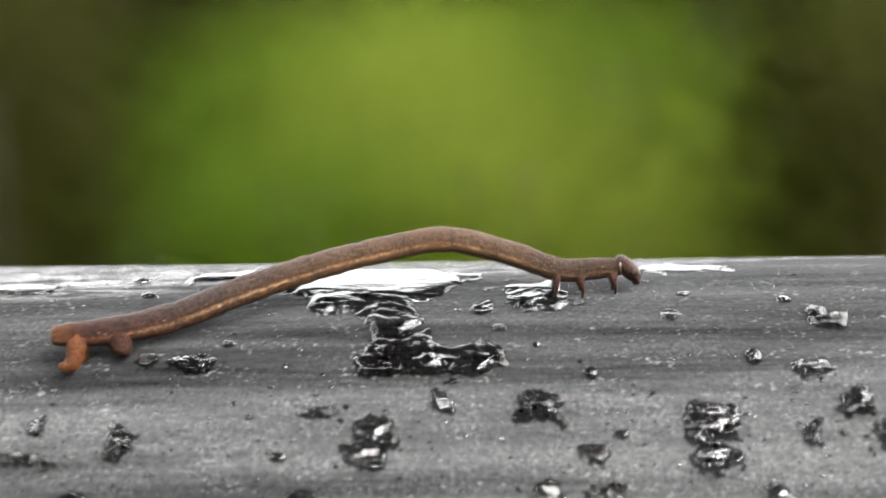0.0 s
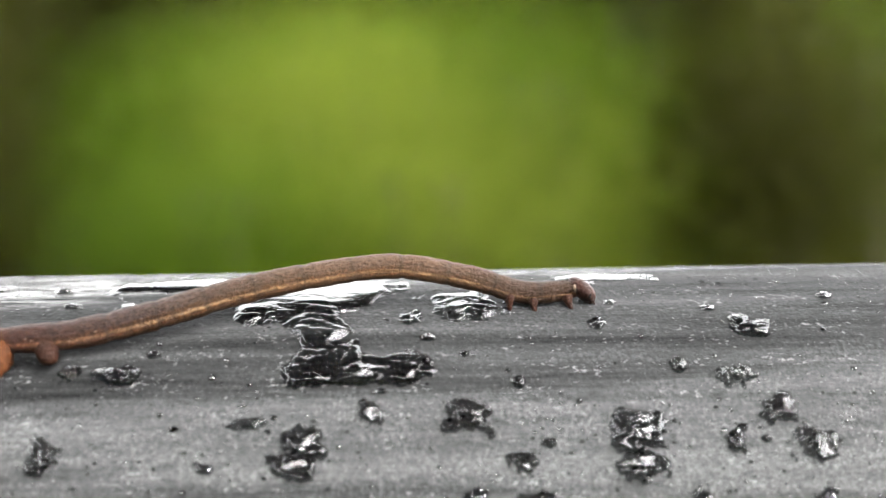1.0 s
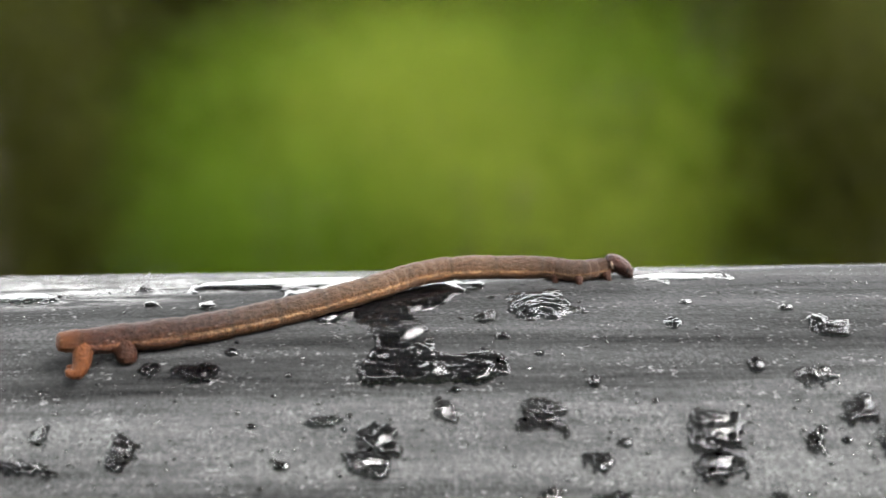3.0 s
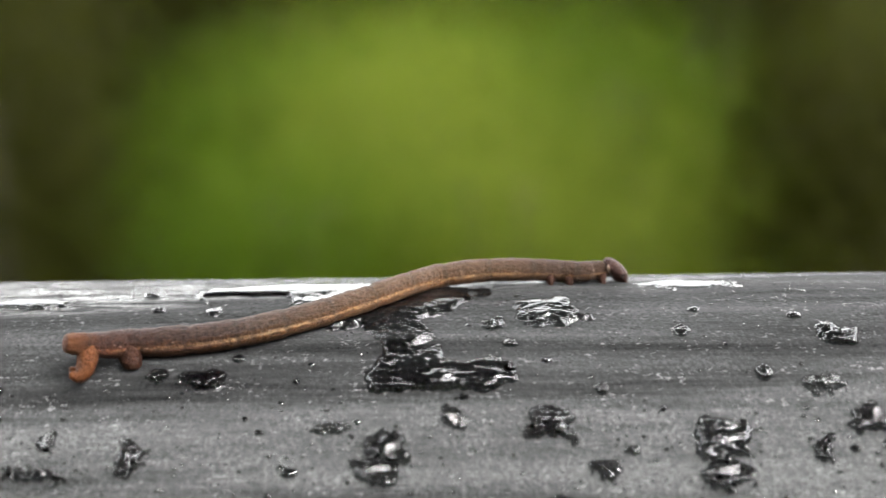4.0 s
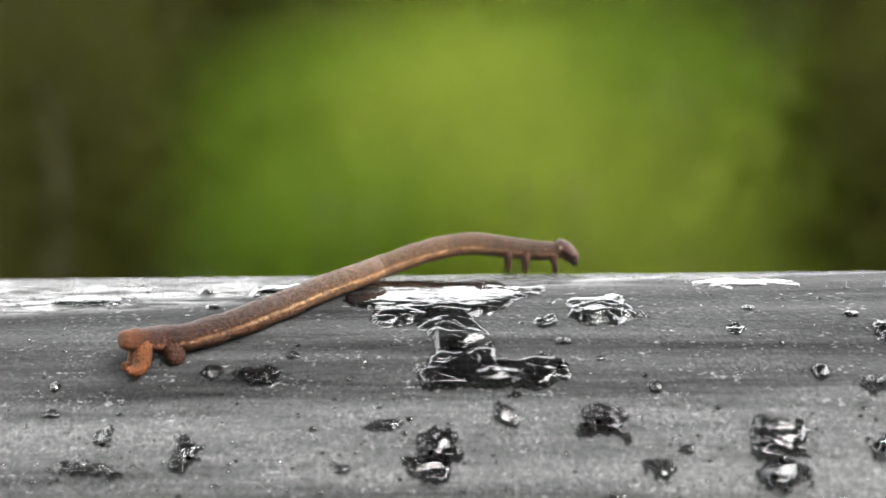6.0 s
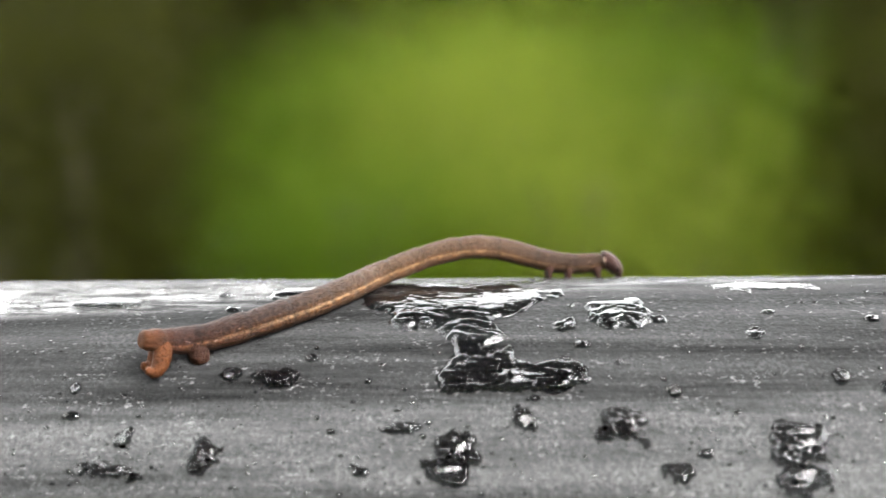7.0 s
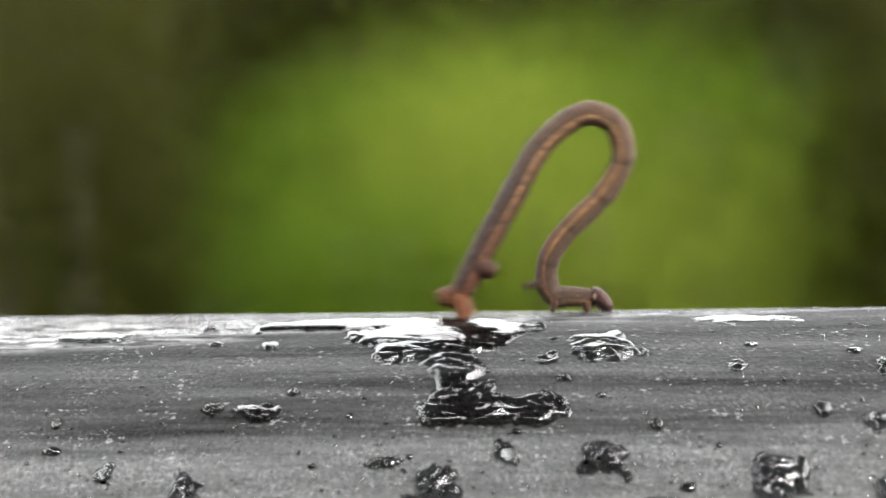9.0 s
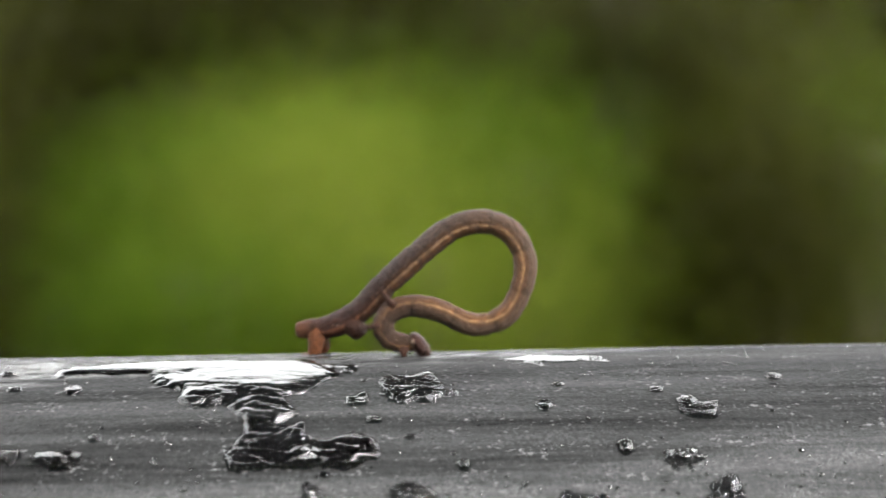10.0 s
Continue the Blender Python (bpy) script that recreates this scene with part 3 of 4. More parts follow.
def caterpillar():
    thing = tagged(new("caterpillar"), "slender brown looper caterpillar with orange claspers, walking on the wet rail", "caterpillar")
    thing.location = (0, 0, 1.0)
    rings = [part("body_ring", piece_data(i), thing) for i in range(COUNT)]

    # head capsule: a tall rounded shell with the face turned down
    cuts = []
    for c in range(17):
        e = math.sin((2 * c / 16 - 1) * math.pi / 2) * 0.998
        r = 0.50 * (1 - abs(e) ** 2.05) ** (1 / 2.05)
        cuts.append((mm([(0.44 + 0.48 * e, 0, -0.08 - 0.16 * e)])[0], (0, 1, 0), (-0.26, 0, 0.965), r / 1000, r * 1.16 / 1000))
    v, f = lathe(cuts, 32)
    v = [p * (1 - 0.06 * math.exp(-((p.y * 9000) ** 2)) * (p.z > 0)) for p in v]
    head = part("head", mesh("head", v, f, HEAD), thing, "dark brown shiny head capsule")
    for side in (-1, 1):
        v, f = tube(mm([(0.70, 0.22 * side, -0.48), (0.79, 0.24 * side, -0.60), (0.82, 0.23 * side, -0.74)]), [0.00007, 0.00005, 0.00002], 8)
        part("feeler", mesh("feeler", v, f, LEG), head)
        for a, b in ((0.58, -0.22), (0.65, -0.29), (0.62, -0.38)):
            v, f = tube(mm([(a, 0.38 * side, b), (a + 0.02, 0.44 * side, b), (a + 0.03, 0.46 * side, b)]), [0.00006, 0.000055, 0.00001], 8)
            part("eye_spot", mesh("eye_spot", v, f, EYES), head)
        v, f = tube(mm([(0.10, 0.38 * side, 0.22), (0.09, 0.43 * side, 0.10), (0.09, 0.43 * side, -0.10)]), [0.00003, 0.00006, 0.00003], 8)
        part("pale_mark", mesh("pale_mark", v, f, PALE), head)
    v, f = tube(mm([(0.68, -0.24, -0.54), (0.73, 0, -0.63), (0.68, 0.24, -0.54)]), [0.00006, 0.00016, 0.00006], 10)
    part("mouth", mesh("mouth", v, f, LEG), head)

    # three pairs of thin jointed legs behind the head
    for q, reach in ((0.885, 0.98), (0.94, 0.92), (0.99, 0.85)):
        ring = rings[min(COUNT - 1, int(q * COUNT))]
        for side in (-1, 1):
            v, f = tube(mm([(-0.02, 0.22 * side, -0.22), (0.02, 0.32 * side, -0.50), (0.08, 0.36 * side, -0.50 - 0.30 * reach), (0.04, 0.34 * side, -0.52 - 0.60 * reach)]), [0.00026, 0.00013, 0.00008, 0.00004], 12)
            part("leg", mesh("leg", v, f, LEG), ring)
    # one pair of prolegs and the pair of claspers at the tail
    ring = rings[int(0.105 * COUNT)]
    for side in (-1, 1):
        v, f = tube(mm([(-0.05, 0.02 * side, 0.05), (0.0, 0.18 * side, -0.36), (0.05, 0.30 * side, -0.66), (0.08, 0.34 * side, -0.86), (0.08, 0.34 * side, -0.96)]), [0.00050, 0.00047, 0.00040, 0.00034, 0.00020], 16)
        part("proleg", mesh("proleg", v, f, LEG), ring)
    ring = rings[1]
    for side in (-1, 1):
        back = 0.22 if side > 0 else 0.0  # the far clasper stands a little ahead of the near one
        path = [(0.28, 0.05, 0.10), (0.22, 0.20, -0.25), (0.18, 0.32, -0.58), (0.12, 0.37, -0.86), (0.0, 0.39, -1.06), (-0.18, 0.39, -1.15), (-0.34, 0.39, -1.09), (-0.41, 0.39, -0.98)]
        v, f = tube(mm([(x + back * min(1.0, -z + 0.1), y * side, z) for x, y, z in path]), [0.00030, 0.00037, 0.00036, 0.00033, 0.00029, 0.00023, 0.00016, 0.00007], 20)
        clasper = part("clasper", mesh("clasper", v, f, RUST), ring, "rusty orange tail clasper")
        v, f = tube(mm([(0.08 + back, 0.39 * side, -1.10), (-0.08 + back, 0.39 * side, -1.20), (-0.22 + back, 0.39 * side, -1.20)]), [0.00024, 0.00022, 0.00008], 12)
        part("hook_pad", mesh("hook_pad", v, f, LEG), clasper)
    v, f = tube(mm([(0.35, 0, 0.10), (0.05, 0, 0.09), (-0.10, 0, 0.04), (-0.24, 0, -0.08), (-0.33, 0, -0.26), (-0.32, 0, -0.42)]), [0.00034, 0.00033, 0.00028, 0.00022, 0.00016, 0.00006], 20)
    part("tail_flap", mesh("tail_flap", v, f, RUST), ring, "rusty orange flap over the tail")
    return thing, rings, head


CATERPILLAR, RINGS, HEAD_PART = caterpillar()


def bend(t, tail, front, *points):
    """One moment of the walk: seconds, depth of tail and front, and the spine's line (x, height over the crest), in mm, tail first."""
    p = np.array([(x, 0.0, z) for x, z in points])
    p = np.vstack([2 * p[0] - p[1], p, 2 * p[-1] - p[-2]])
    fine = []
    for i in range(1, len(p) - 2):
        for u in np.linspace(0, 1, 24, endpoint=False):
            a, b, c, d = p[i - 1:i + 3]
            fine.append(0.5 * (2 * b + (c - a) * u + (2 * a - 5 * b + 4 * c - d) * u ** 2 + (3 * b - a - 3 * c + d) * u ** 3))
    fine = np.array(fine + [p[-2]])
    far = np.r_[0, np.cumsum(np.linalg.norm(np.diff(fine, axis=0), axis=1))]
    fine[:, 1] = tail + (front - tail) * (1 - (1 - far / far[-1]) ** 2)
    # where the body lies low it rests against the near side of the rail
    reach = R * 1000 + 0.97 * np.array([girth(0.955 * q) for q in far / far[-1]])
    over = fine[:, 2] + R * 1000
    fine[:, 1] = np.minimum(fine[:, 1], np.where(over < reach, -np.sqrt(np.maximum(reach ** 2 - over ** 2, 0)), 99.0))
    far = np.r_[0, np.cumsum(np.linalg.norm(np.diff(fine, axis=0), axis=1))]
    far /= far[-1]

    def spine(q):
        return np.array([np.interp(q, far, fine[:, k]) for k in range(3)])

    span = 0.955
    rows = []
    for i in range(COUNT + 1):
        q = (i + 0.5) / COUNT * span if i < COUNT else span
        ahead = Vector(spine(min(q + 0.022, 1.0)) - spine(max(q - 0.022, 0.0))).normalized()
        left = (Vector((0, 1, 0)) - ahead * ahead.y).normalized()
        up = ahead.cross(left)
        m = Matrix((ahead, left, up)).transposed().to_4x4()
        m.translation = Vector(spine(q)) / 1000
        rows.append(m)
    BENDS.append((t, rows))


# ---- garden behind ----
def leaves(gen, centres, size):
    """Small folded leaves round the given centres: the vertices and faces of one mesh."""
    k = len(centres)
    a = gen.normal(0, 1, (k, 3)) * (1, 1, 0.5)
    a /= np.linalg.norm(a, axis=1, keepdims=True)
    b = np.cross(a, gen.normal(0, 1, (k, 3)))
    b /= np.linalg.norm(b, axis=1, keepdims=True)
    up = np.cross(a, b)
    l, w = size * gen.uniform(0.6, 1.3, (k, 1)), size * gen.uniform(0.3, 0.5, (k, 1))
    c = centres
    verts = np.stack([c - a * l / 2, c + b * w / 2 - up * w * 0.15, c - b * w / 2 - up * w * 0.15, c + up * w * 0.1, c + a * l / 2], 1).reshape(-1, 3)
    quad = np.array([(0, 1, 3), (0, 3, 2), (1, 4, 3), (3, 4, 2)])
    return verts, (np.arange(k)[:, None, None] * 5 + quad).reshape(-1, 3)


def add_overhead_tree():
    """Unseen tree added over the rail from behind the eye: wet paint mirrors its dark crown."""
    gen, rnd = np.random.default_rng(41), random.Random(41)
    thing = tagged(new("added_tree"), "unseen broad tree with a dark leafy crown, added over the rail for its reflection", "tree")
    thing.location = (-1.3, -2.2, 0)
    trunk = [(0, 0, 0), (0.03, 0.05, 0.6), (0.0, 0.15, 1.2), (0.1, 0.35, 1.8), (0.3, 0.75, 2.4), (0.6, 1.2, 2.9)]
    v, f = tube(trunk, [0.14, 0.11, 0.10, 0.09, 0.075, 0.06], 14)
    part("trunk", mesh("trunk", v, f, BARK), thing)
    clumps = []
    for i in range(13):
        w = 2 * math.pi * i / 13
        reach = rnd.uniform(0.7, 1.75)
        tip = Vector((1.3 + reach * math.cos(w), 2.8 + reach * math.sin(w), 3.35 + rnd.uniform(-0.2, 0.5)))
        start = Vector(trunk[3 + i % 3])
        path = [start.lerp(tip, q) + Vector((rnd.uniform(-.05, .05), rnd.uniform(-.05, .05), 0.25 * q * (1 - q))) for q in (0, 0.25, 0.5, 0.75, 1)]
        v, f = tube(path, [0.05, 0.04, 0.03, 0.02, 0.008], 8)
        part("limb", mesh("limb", v, f, BARK), thing)
        clumps += [path[2], path[3], path[4], path[4]]
    centres = np.concatenate([gen.normal(0, 1, (330, 3)) * (0.33, 0.33, 0.2) + np.array(c) for c in clumps])
    v, f = leaves(gen, centres, 0.13)
    part("crown", mesh("crown", v, f, OLIVE), thing)


def shrub(name, label, material, centre, spread, count, size, seed, stems=5):
    """Soft-edged shrub: bent stems from the ground and many small leaves, densest in the middle."""
    rnd = random.Random(seed)
    thing = tagged(new(name), label, "shrub")
    thing.location = (centre[0], centre[1], 0)
    for s in range(stems):
        w = 2 * math.pi * s / stems
        reach = 0.5 * rnd.uniform(0.6, 1.2)
        path = [(0.06 * math.cos(w), 0.06 * math.sin(w), 0.0)]
        for j in range(1, 6):
            q = j / 5
            path.append((reach * spread[0] * math.cos(w) * q + rnd.uniform(-.04, .04), reach * spread[1] * math.sin(w) * q, centre[2] * 1.2 * q))
        v, f = tube(path, [0.018 * (1 - 0.15 * j) for j in range(6)], 8)
        part("stem", mesh("stem", v, f, BARK), thing)
    gen = np.random.default_rng(seed)
    c = gen.normal(0, 1, (count, 3)) * spread + (0, 0, centre[2])
    c = c[c[:, 2] > 0.05]
    verts, faces = leaves(gen, c, size)
    part("crown", mesh("crown", verts, faces, material), thing)
    return thing


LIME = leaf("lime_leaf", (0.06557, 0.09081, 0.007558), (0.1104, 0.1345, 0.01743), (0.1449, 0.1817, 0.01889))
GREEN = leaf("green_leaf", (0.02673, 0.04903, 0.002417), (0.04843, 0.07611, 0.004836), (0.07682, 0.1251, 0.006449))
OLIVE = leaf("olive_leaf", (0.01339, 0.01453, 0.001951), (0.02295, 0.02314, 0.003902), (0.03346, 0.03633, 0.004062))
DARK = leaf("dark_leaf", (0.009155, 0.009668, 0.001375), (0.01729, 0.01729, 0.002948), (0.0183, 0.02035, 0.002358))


def garden():
    for i in range(9):
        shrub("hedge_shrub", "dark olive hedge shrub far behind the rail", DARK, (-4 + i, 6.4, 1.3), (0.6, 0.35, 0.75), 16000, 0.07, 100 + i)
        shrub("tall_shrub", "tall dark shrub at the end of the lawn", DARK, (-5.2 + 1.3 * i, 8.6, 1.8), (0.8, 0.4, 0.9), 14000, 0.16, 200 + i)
    lime, fresh = "bright lime-green shrub in soft daylight", "fresh green leafy shrub behind the rail"
    shrub("lime_shrub", lime, LIME, (-0.05, 4.4, 0.92), (0.27, 0.14, 0.23), 30000, 0.022, 1)
    shrub("lime_shrub", lime, LIME, (0.20, 4.0, 0.74), (0.34, 0.20, 0.20), 20000, 0.022, 3)
    shrub("lime_shrub", lime, LIME, (0.72, 4.3, 0.80), (0.17, 0.14, 0.22), 9000, 0.022, 8)
    shrub("green_shrub", fresh, GREEN, (-0.62, 4.7, 0.80), (0.25, 0.16, 0.25), 34000, 0.026, 2)
    shrub("green_shrub", fresh, GREEN, (0.22, 5.0, 1.0), (0.46, 0.18, 0.26), 34000, 0.026, 6)
    shrub("green_shrub", fresh, GREEN, (-0.42, 3.9, 0.70), (0.24, 0.20, 0.15), 10000, 0.026, 15)
    shrub("green_shrub", fresh, GREEN, (0.62, 4.2, 1.0), (0.22, 0.14, 0.24), 9000, 0.026, 9)
    dark_text, righthand = "dark shrub behind the rail", "olive-green shrub at the righthand side of the garden"
    shrub("olive_shrub", "olive-green shrub at the left side of the garden", OLIVE, (-1.50, 4.3, 0.85), (0.22, 0.14, 0.28), 10000, 0.032, 12)
    shrub("dark_shrub", dark_text, OLIVE, (-1.38, 4.0, 1.0), (0.17, 0.2, 0.5), 9000, 0.040, 4)
    shrub("dark_shrub", dark_text, DARK, (-2.0, 4.9, 1.7), (0.40, 0.3, 0.32), 15000, 0.040, 11)
    shrub("dark_shrub", dark_text, DARK, (0.98, 4.5, 1.64), (0.26, 0.2, 0.14), 5000, 0.040, 7)
    shrub("dark_shrub", dark_text, OLIVE, (1.38, 4.1, 0.92), (0.19, 0.2, 0.26), 12000, 0.040, 5)
    shrub("olive_shrub", righthand, OLIVE, (1.45, 4.6, 1.05), (0.32, 0.2, 0.36), 20000, 0.040, 13)
    shrub("green_shrub", fresh, GREEN, (1.75, 4.2, 1.05), (0.24, 0.15, 0.26), 5000, 0.026, 14)
    # unseen plants added behind the eye and overhead for the wet rail to mirror
    add_overhead_tree()
    for i in range(7):
        shrub("tall_shrub", "unseen tall dark shrub added behind the eye for reflections", OLIVE, (-5 + 1.7 * i, -5.0, 1.9), (0.9, 0.4, 1.0), 5000, 0.2, 300 + i)


garden()


# ---- what moves ----
def motions():
    bend(0.0, -8.2, -4.4, (-14.53, -1.66), (-12.44, -1.59), (-10.23, -1.18), (-7.73, -0.31), (-5.15, 0.47), (-2.52, 1.08), (0.14, 1.46), (2.61, 0.87), (4.63, 0.16), (6.21, 0.19), (7.97, 0.30))
    bend(0.5, -8.1, -4.2, (-14.36, -1.45), (-12.48, -1.50), (-10.32, -1.37), (-8.09, -0.98), (-5.77, -0.36), (-3.40, 0.15), (-0.98, 0.47), (1.50, 0.54), (3.98, 0.18), (6.01, -0.32), (7.61, -0.27), (8.88, 0.08))
    bend(1.0, -8.1, -4.5, (-14.42, -1.45), (-12.46, -1.44), (-10.71, -1.33), (-8.09, -0.79), (-5.15, -0.04), (-2.12, 0.51), (0.98, 0.77), (3.89, 0.25), (5.94, -0.36), (7.53, -0.36), (9.08, -0.11))
    bend(1.5, -8.2, -5.1, (-14.49, -1.48), (-12.67, -1.49), (-10.27, -1.12), (-7.79, -0.45), (-5.26, 0.21), (-2.90, 0.74), (-0.50, 1.08), (1.72, 1.12), (3.70, 0.70), (5.71, 0.19), (7.50, -0.10), (9.30, -0.55))
    bend(2.0, -8.0, -5.7, (-14.41, -1.41), (-12.33, -1.40), (-9.92, -1.09), (-7.46, -0.54), (-4.95, 0.05), (-2.40, 0.41), (-0.24, 0.48), (1.93, 0.41), (3.93, -0.07), (5.91, -0.74), (7.47, -0.86), (8.69, -0.36), (9.52, -0.40))
    bend(2.5, -8.2, -3.5, (-14.38, -1.59), (-12.25, -1.58), (-9.70, -1.24), (-6.82, -0.74), (-4.02, -0.29), (-1.36, 0.20), (1.37, 0.42), (4.12, 0.13), (5.91, -0.19), (7.12, -0.04), (8.64, 0.49))
    bend(4.0, -8.3, -1.2, (-14.39, -1.36), (-12.89, -1.57), (-10.43, -1.51), (-8.12, -1.28), (-5.80, -0.85), (-3.65, -0.35), (-1.43, 0.19), (0.93, 0.50), (3.33, 0.49), (5.45, 0.38), (7.52, 0.58))
    bend(4.5, -8.3, -1.9, (-14.34, -1.40), (-12.51, -1.51), (-10.14, -1.14), (-7.65, -0.63), (-5.08, 0.03), (-2.38, 0.67), (0.41, 1.09), (2.75, 0.89), (5.11, 0.53), (6.77, 0.54), (8.65, 0.57))
    bend(5.0, -8.3, -1.3, (-14.31, -1.51), (-12.54, -1.65), (-10.49, -1.43), (-8.43, -0.97), (-6.38, -0.38), (-4.23, 0.23), (-1.91, 0.91), (0.44, 1.27), (2.59, 1.15), (4.50, 0.92), (6.22, 0.59))
    bend(5.5, -8.3, -0.4, (-14.30, -1.42), (-12.56, -1.59), (-10.50, -1.29), (-8.52, -0.62), (-6.49, 0.09), (-4.25, 0.84), (-1.88, 1.43), (0.03, 1.63), (1.96, 1.35), (3.42, 1.00), (4.63, 0.60))
    bend(6.0, -8.2, 1.3, (-14.40, -1.40), (-12.76, -1.57), (-10.93, -1.20), (-9.12, -0.63), (-7.30, -0.00), (-5.43, 0.49), (-3.27, 1.13), (-1.55, 1.37), (0.19, 1.16), (1.68, 0.98), (3.29, 1.07))
    bend(7.5, -8.3, 1.3, (-14.33, -1.23), (-12.86, -1.46), (-11.04, -1.11), (-9.21, -0.58), (-7.35, 0.02), (-5.45, 0.72), (-3.55, 1.32), (-1.85, 1.50), (-0.14, 1.14), (1.84, 0.56), (3.34, 0.48), (4.81, 0.56))
    bend(8.0, -8.3, 1.3, (-14.26, -1.19), (-12.77, -1.41), (-10.94, -1.05), (-9.14, -0.46), (-7.30, 0.14), (-5.32, 0.71), (-3.44, 1.27), (-1.74, 1.46), (-0.02, 1.18), (1.96, 0.71), (3.44, 0.59), (4.67, 0.48))
    bend(8.5, -7.9, 1.3, (-13.89, -1.25), (-12.81, -1.49), (-10.95, -1.12), (-9.12, -0.61), (-7.28, 0.00), (-5.40, 0.62), (-3.50, 1.32), (-1.82, 1.52), (-0.10, 1.21), (1.87, 0.65), (3.35, 0.56), (4.75, 0.47))
    bend(8.6, -7.7, 1.3, (-13.24, -1.70), (-12.89, -1.07), (-11.92, -0.74), (-10.09, -0.55), (-8.37, -0.25), (-6.76, 0.32), (-4.96, 1.19), (-3.05, 1.90), (-1.60, 1.90), (0.10, 1.34), (1.83, 0.82), (3.31, 0.60), (4.70, 0.42))
    bend(8.7, -7.8, 1.2, (-11.74, -1.74), (-11.52, -0.81), (-10.55, -0.14), (-8.99, 0.02), (-7.29, 0.04), (-5.78, 0.84), (-4.17, 2.17), (-2.74, 2.90), (-1.29, 2.90), (0.16, 1.99), (1.38, 0.96), (2.61, 0.62), (4.70, 0.49))
    bend(8.8, -4.0, 1.2, (-9.13, -1.20), (-8.60, 0.20), (-7.79, 1.52), (-6.44, 2.29), (-5.06, 3.06), (-3.64, 4.69), (-2.19, 5.88), (-0.98, 6.15), (0.23, 5.23), (0.74, 3.36), (1.15, 1.61), (1.89, 0.65), (3.13, 0.58), (4.65, 0.51))
    bend(8.9, -0.8, 0.3, (-6.28, 0.46), (-4.83, 0.91), (-3.72, 2.58), (-2.23, 4.49), (-1.00, 6.64), (0.23, 7.83), (1.44, 8.17), (2.52, 7.55), (2.67, 6.10), (2.24, 4.41), (1.60, 2.71), (1.59, 1.00), (2.30, 0.47), (3.53, 0.68), (4.57, 0.49))
    bend(9.0, -0.8, 0.3, (-2.97, 0.75), (-2.00, 1.04), (-0.98, 2.87), (0.24, 5.03), (1.52, 7.18), (3.26, 8.46), (4.59, 8.08), (5.00, 6.63), (4.21, 5.08), (2.62, 3.52), (1.76, 2.19), (1.87, 0.84), (2.96, 0.63), (4.66, 0.55))
    bend(9.1, 0.9, -0.6, (-0.93, 0.45), (-0.06, 0.83), (1.07, 2.31), (1.95, 4.02), (2.94, 5.82), (4.27, 7.01), (5.81, 7.46), (7.00, 6.60), (7.32, 5.27), (6.58, 3.84), (5.02, 3.11), (3.35, 2.81), (2.25, 1.88), (2.24, 0.79), (3.32, 0.73), (4.63, 0.52))
    bend(9.2, 0.9, -0.6, (-0.92, 0.50), (0.45, 0.95), (1.70, 2.55), (2.93, 4.25), (4.40, 5.44), (6.07, 6.10), (7.49, 5.51), (8.06, 4.05), (7.56, 2.51), (5.99, 1.81), (4.31, 2.08), (2.75, 1.98), (2.26, 1.03), (2.86, 0.55), (4.64, 0.47))
    bend(9.3, 0.9, -0.6, (-0.96, 0.53), (0.53, 0.86), (1.79, 2.34), (3.01, 3.80), (4.48, 4.88), (6.16, 5.45), (7.59, 4.96), (8.41, 3.50), (7.77, 1.83), (6.33, 1.25), (4.64, 1.75), (3.32, 2.01), (2.58, 1.18), (2.94, 0.58), (4.65, 0.43))
    bend(9.4, 0.9, -0.6, (-1.05, 0.69), (0.70, 1.13), (1.94, 2.37), (3.43, 3.95), (4.88, 5.04), (6.58, 5.67), (8.02, 5.19), (8.85, 3.78), (8.22, 2.09), (6.75, 1.40), (5.05, 1.78), (3.60, 1.92), (2.74, 1.21), (3.11, 0.61), (4.76, 0.45))
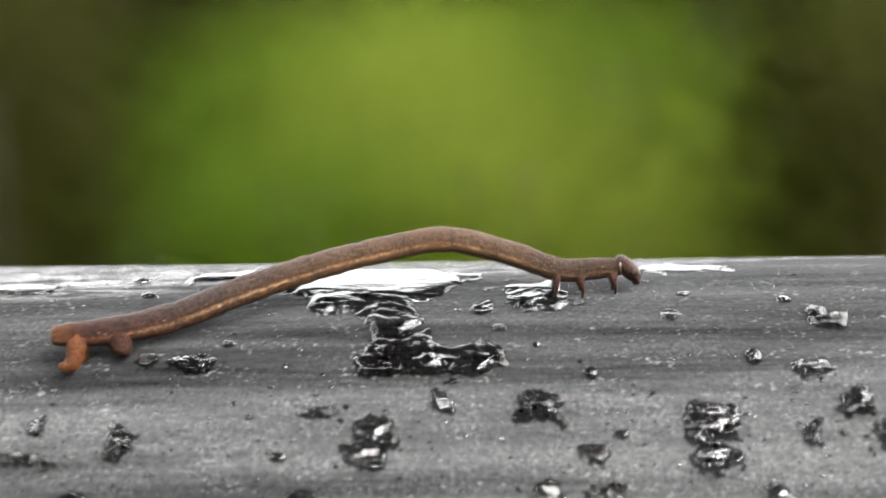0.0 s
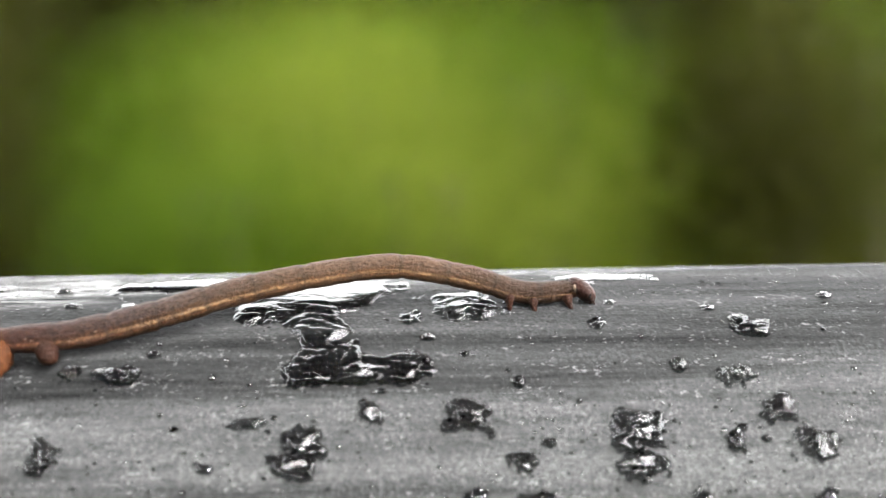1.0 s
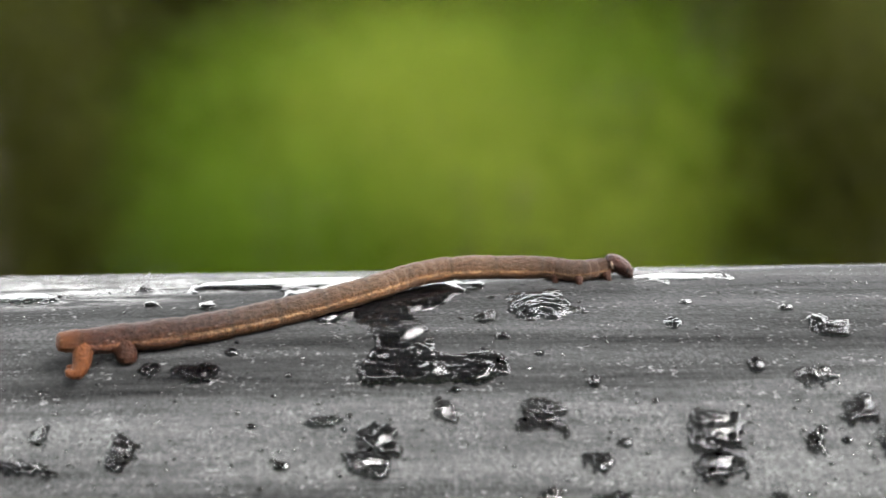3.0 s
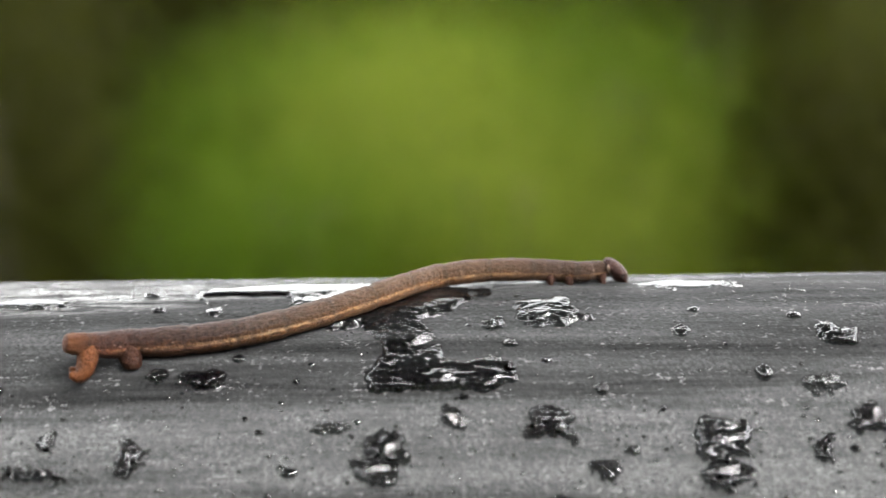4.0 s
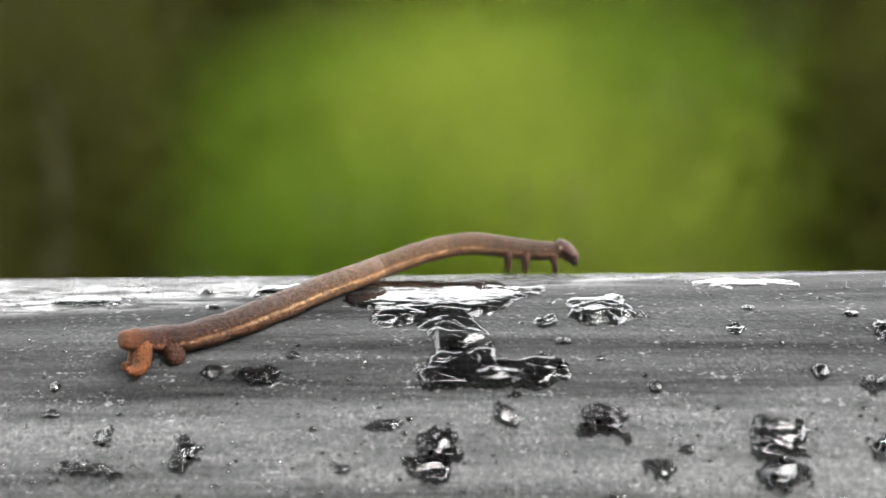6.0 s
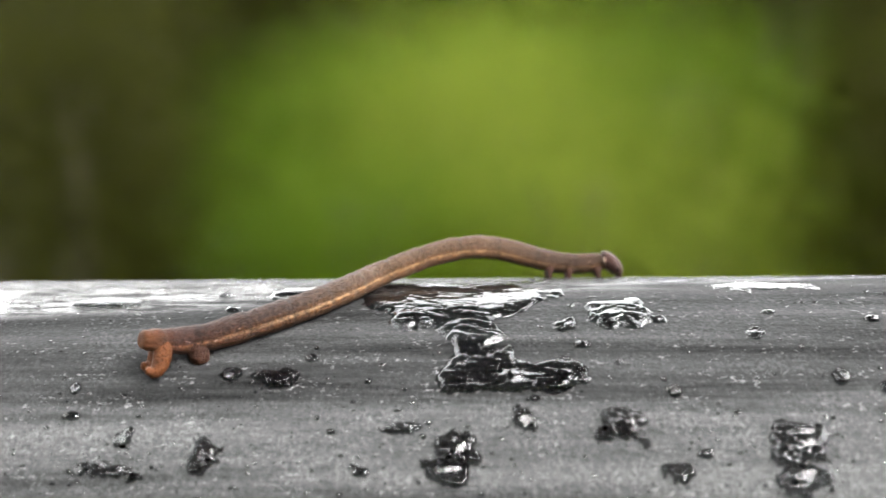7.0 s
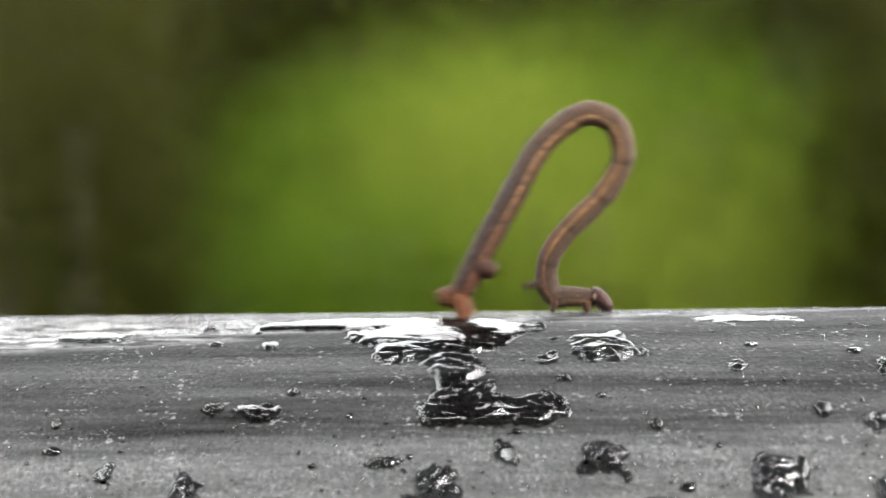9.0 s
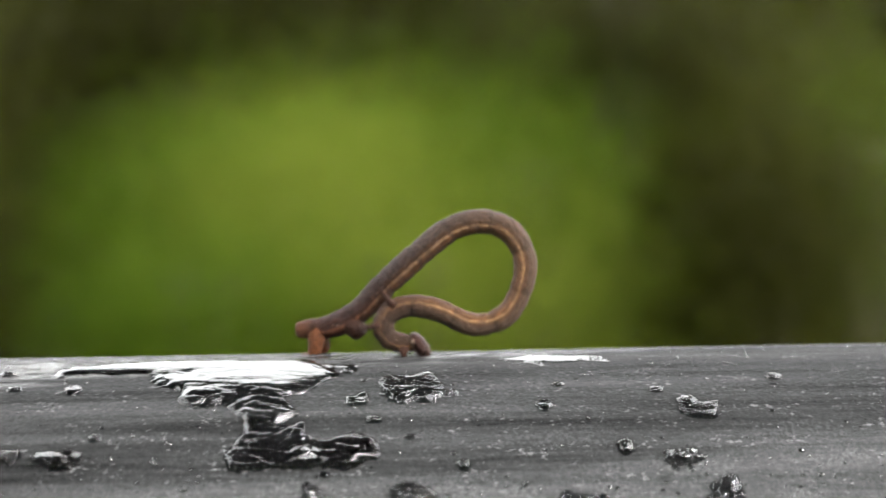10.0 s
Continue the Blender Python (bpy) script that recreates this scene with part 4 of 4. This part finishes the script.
    bend(9.5, 0.9, -0.6, (-1.27, 0.86), (0.53, 1.14), (1.90, 2.32), (3.38, 3.78), (5.09, 5.11), (6.80, 5.63), (8.25, 5.09), (8.88, 3.62), (8.32, 1.80), (6.72, 1.15), (4.77, 1.74), (3.32, 2.00), (2.46, 1.17), (3.06, 0.61), (4.75, 0.48))
    bend(9.6, 0.9, -0.6, (-1.12, 0.66), (0.41, 1.19), (1.90, 2.37), (3.62, 3.71), (5.09, 4.68), (6.79, 5.09), (8.25, 4.41), (8.83, 2.83), (8.19, 1.25), (6.72, 0.67), (5.01, 1.43), (3.56, 1.85), (2.59, 1.22), (3.07, 0.54), (4.74, 0.45))
    bend(9.7, 0.9, -0.6, (-1.14, 0.69), (0.47, 1.30), (2.19, 2.53), (3.91, 3.87), (5.62, 4.71), (7.09, 4.77), (8.42, 3.82), (8.88, 2.35), (8.24, 0.91), (6.78, 0.57), (5.06, 1.33), (3.62, 1.97), (2.53, 1.50), (2.76, 0.53), (4.75, 0.43))
    bend(9.8, 0.9, -0.6, (-1.08, 0.92), (0.37, 1.17), (1.43, 1.84), (2.41, 2.77), (3.90, 3.87), (5.60, 4.71), (7.07, 4.82), (8.40, 3.83), (8.87, 2.48), (8.10, 0.91), (6.75, 0.64), (5.05, 1.53), (3.72, 1.97), (2.63, 1.50), (2.85, 0.53), (4.87, 0.43))
    bend(9.9, 0.9, -0.6, (-1.13, 0.96), (0.34, 1.16), (1.53, 1.88), (2.52, 2.86), (3.99, 4.08), (5.46, 5.05), (6.91, 5.27), (8.24, 4.40), (8.71, 2.95), (7.96, 1.25), (6.61, 0.84), (4.90, 1.67), (3.57, 1.94), (2.60, 1.35), (2.96, 0.50), (4.86, 0.45))
    bend(10.0, 0.9, -0.6, (-1.02, 0.99), (0.56, 1.19), (1.80, 1.91), (2.77, 2.91), (4.25, 4.25), (5.72, 5.36), (7.18, 5.64), (8.39, 5.03), (8.86, 3.56), (8.10, 1.74), (6.62, 1.24), (4.91, 1.93), (3.59, 2.06), (2.74, 1.47), (3.09, 0.63), (4.87, 0.44))
    for i, ring in enumerate(RINGS):
        walk(ring, [(t, rows[i]) for t, rows in BENDS])
    walk(HEAD_PART, [(t, rows[COUNT]) for t, rows in BENDS])


motions()
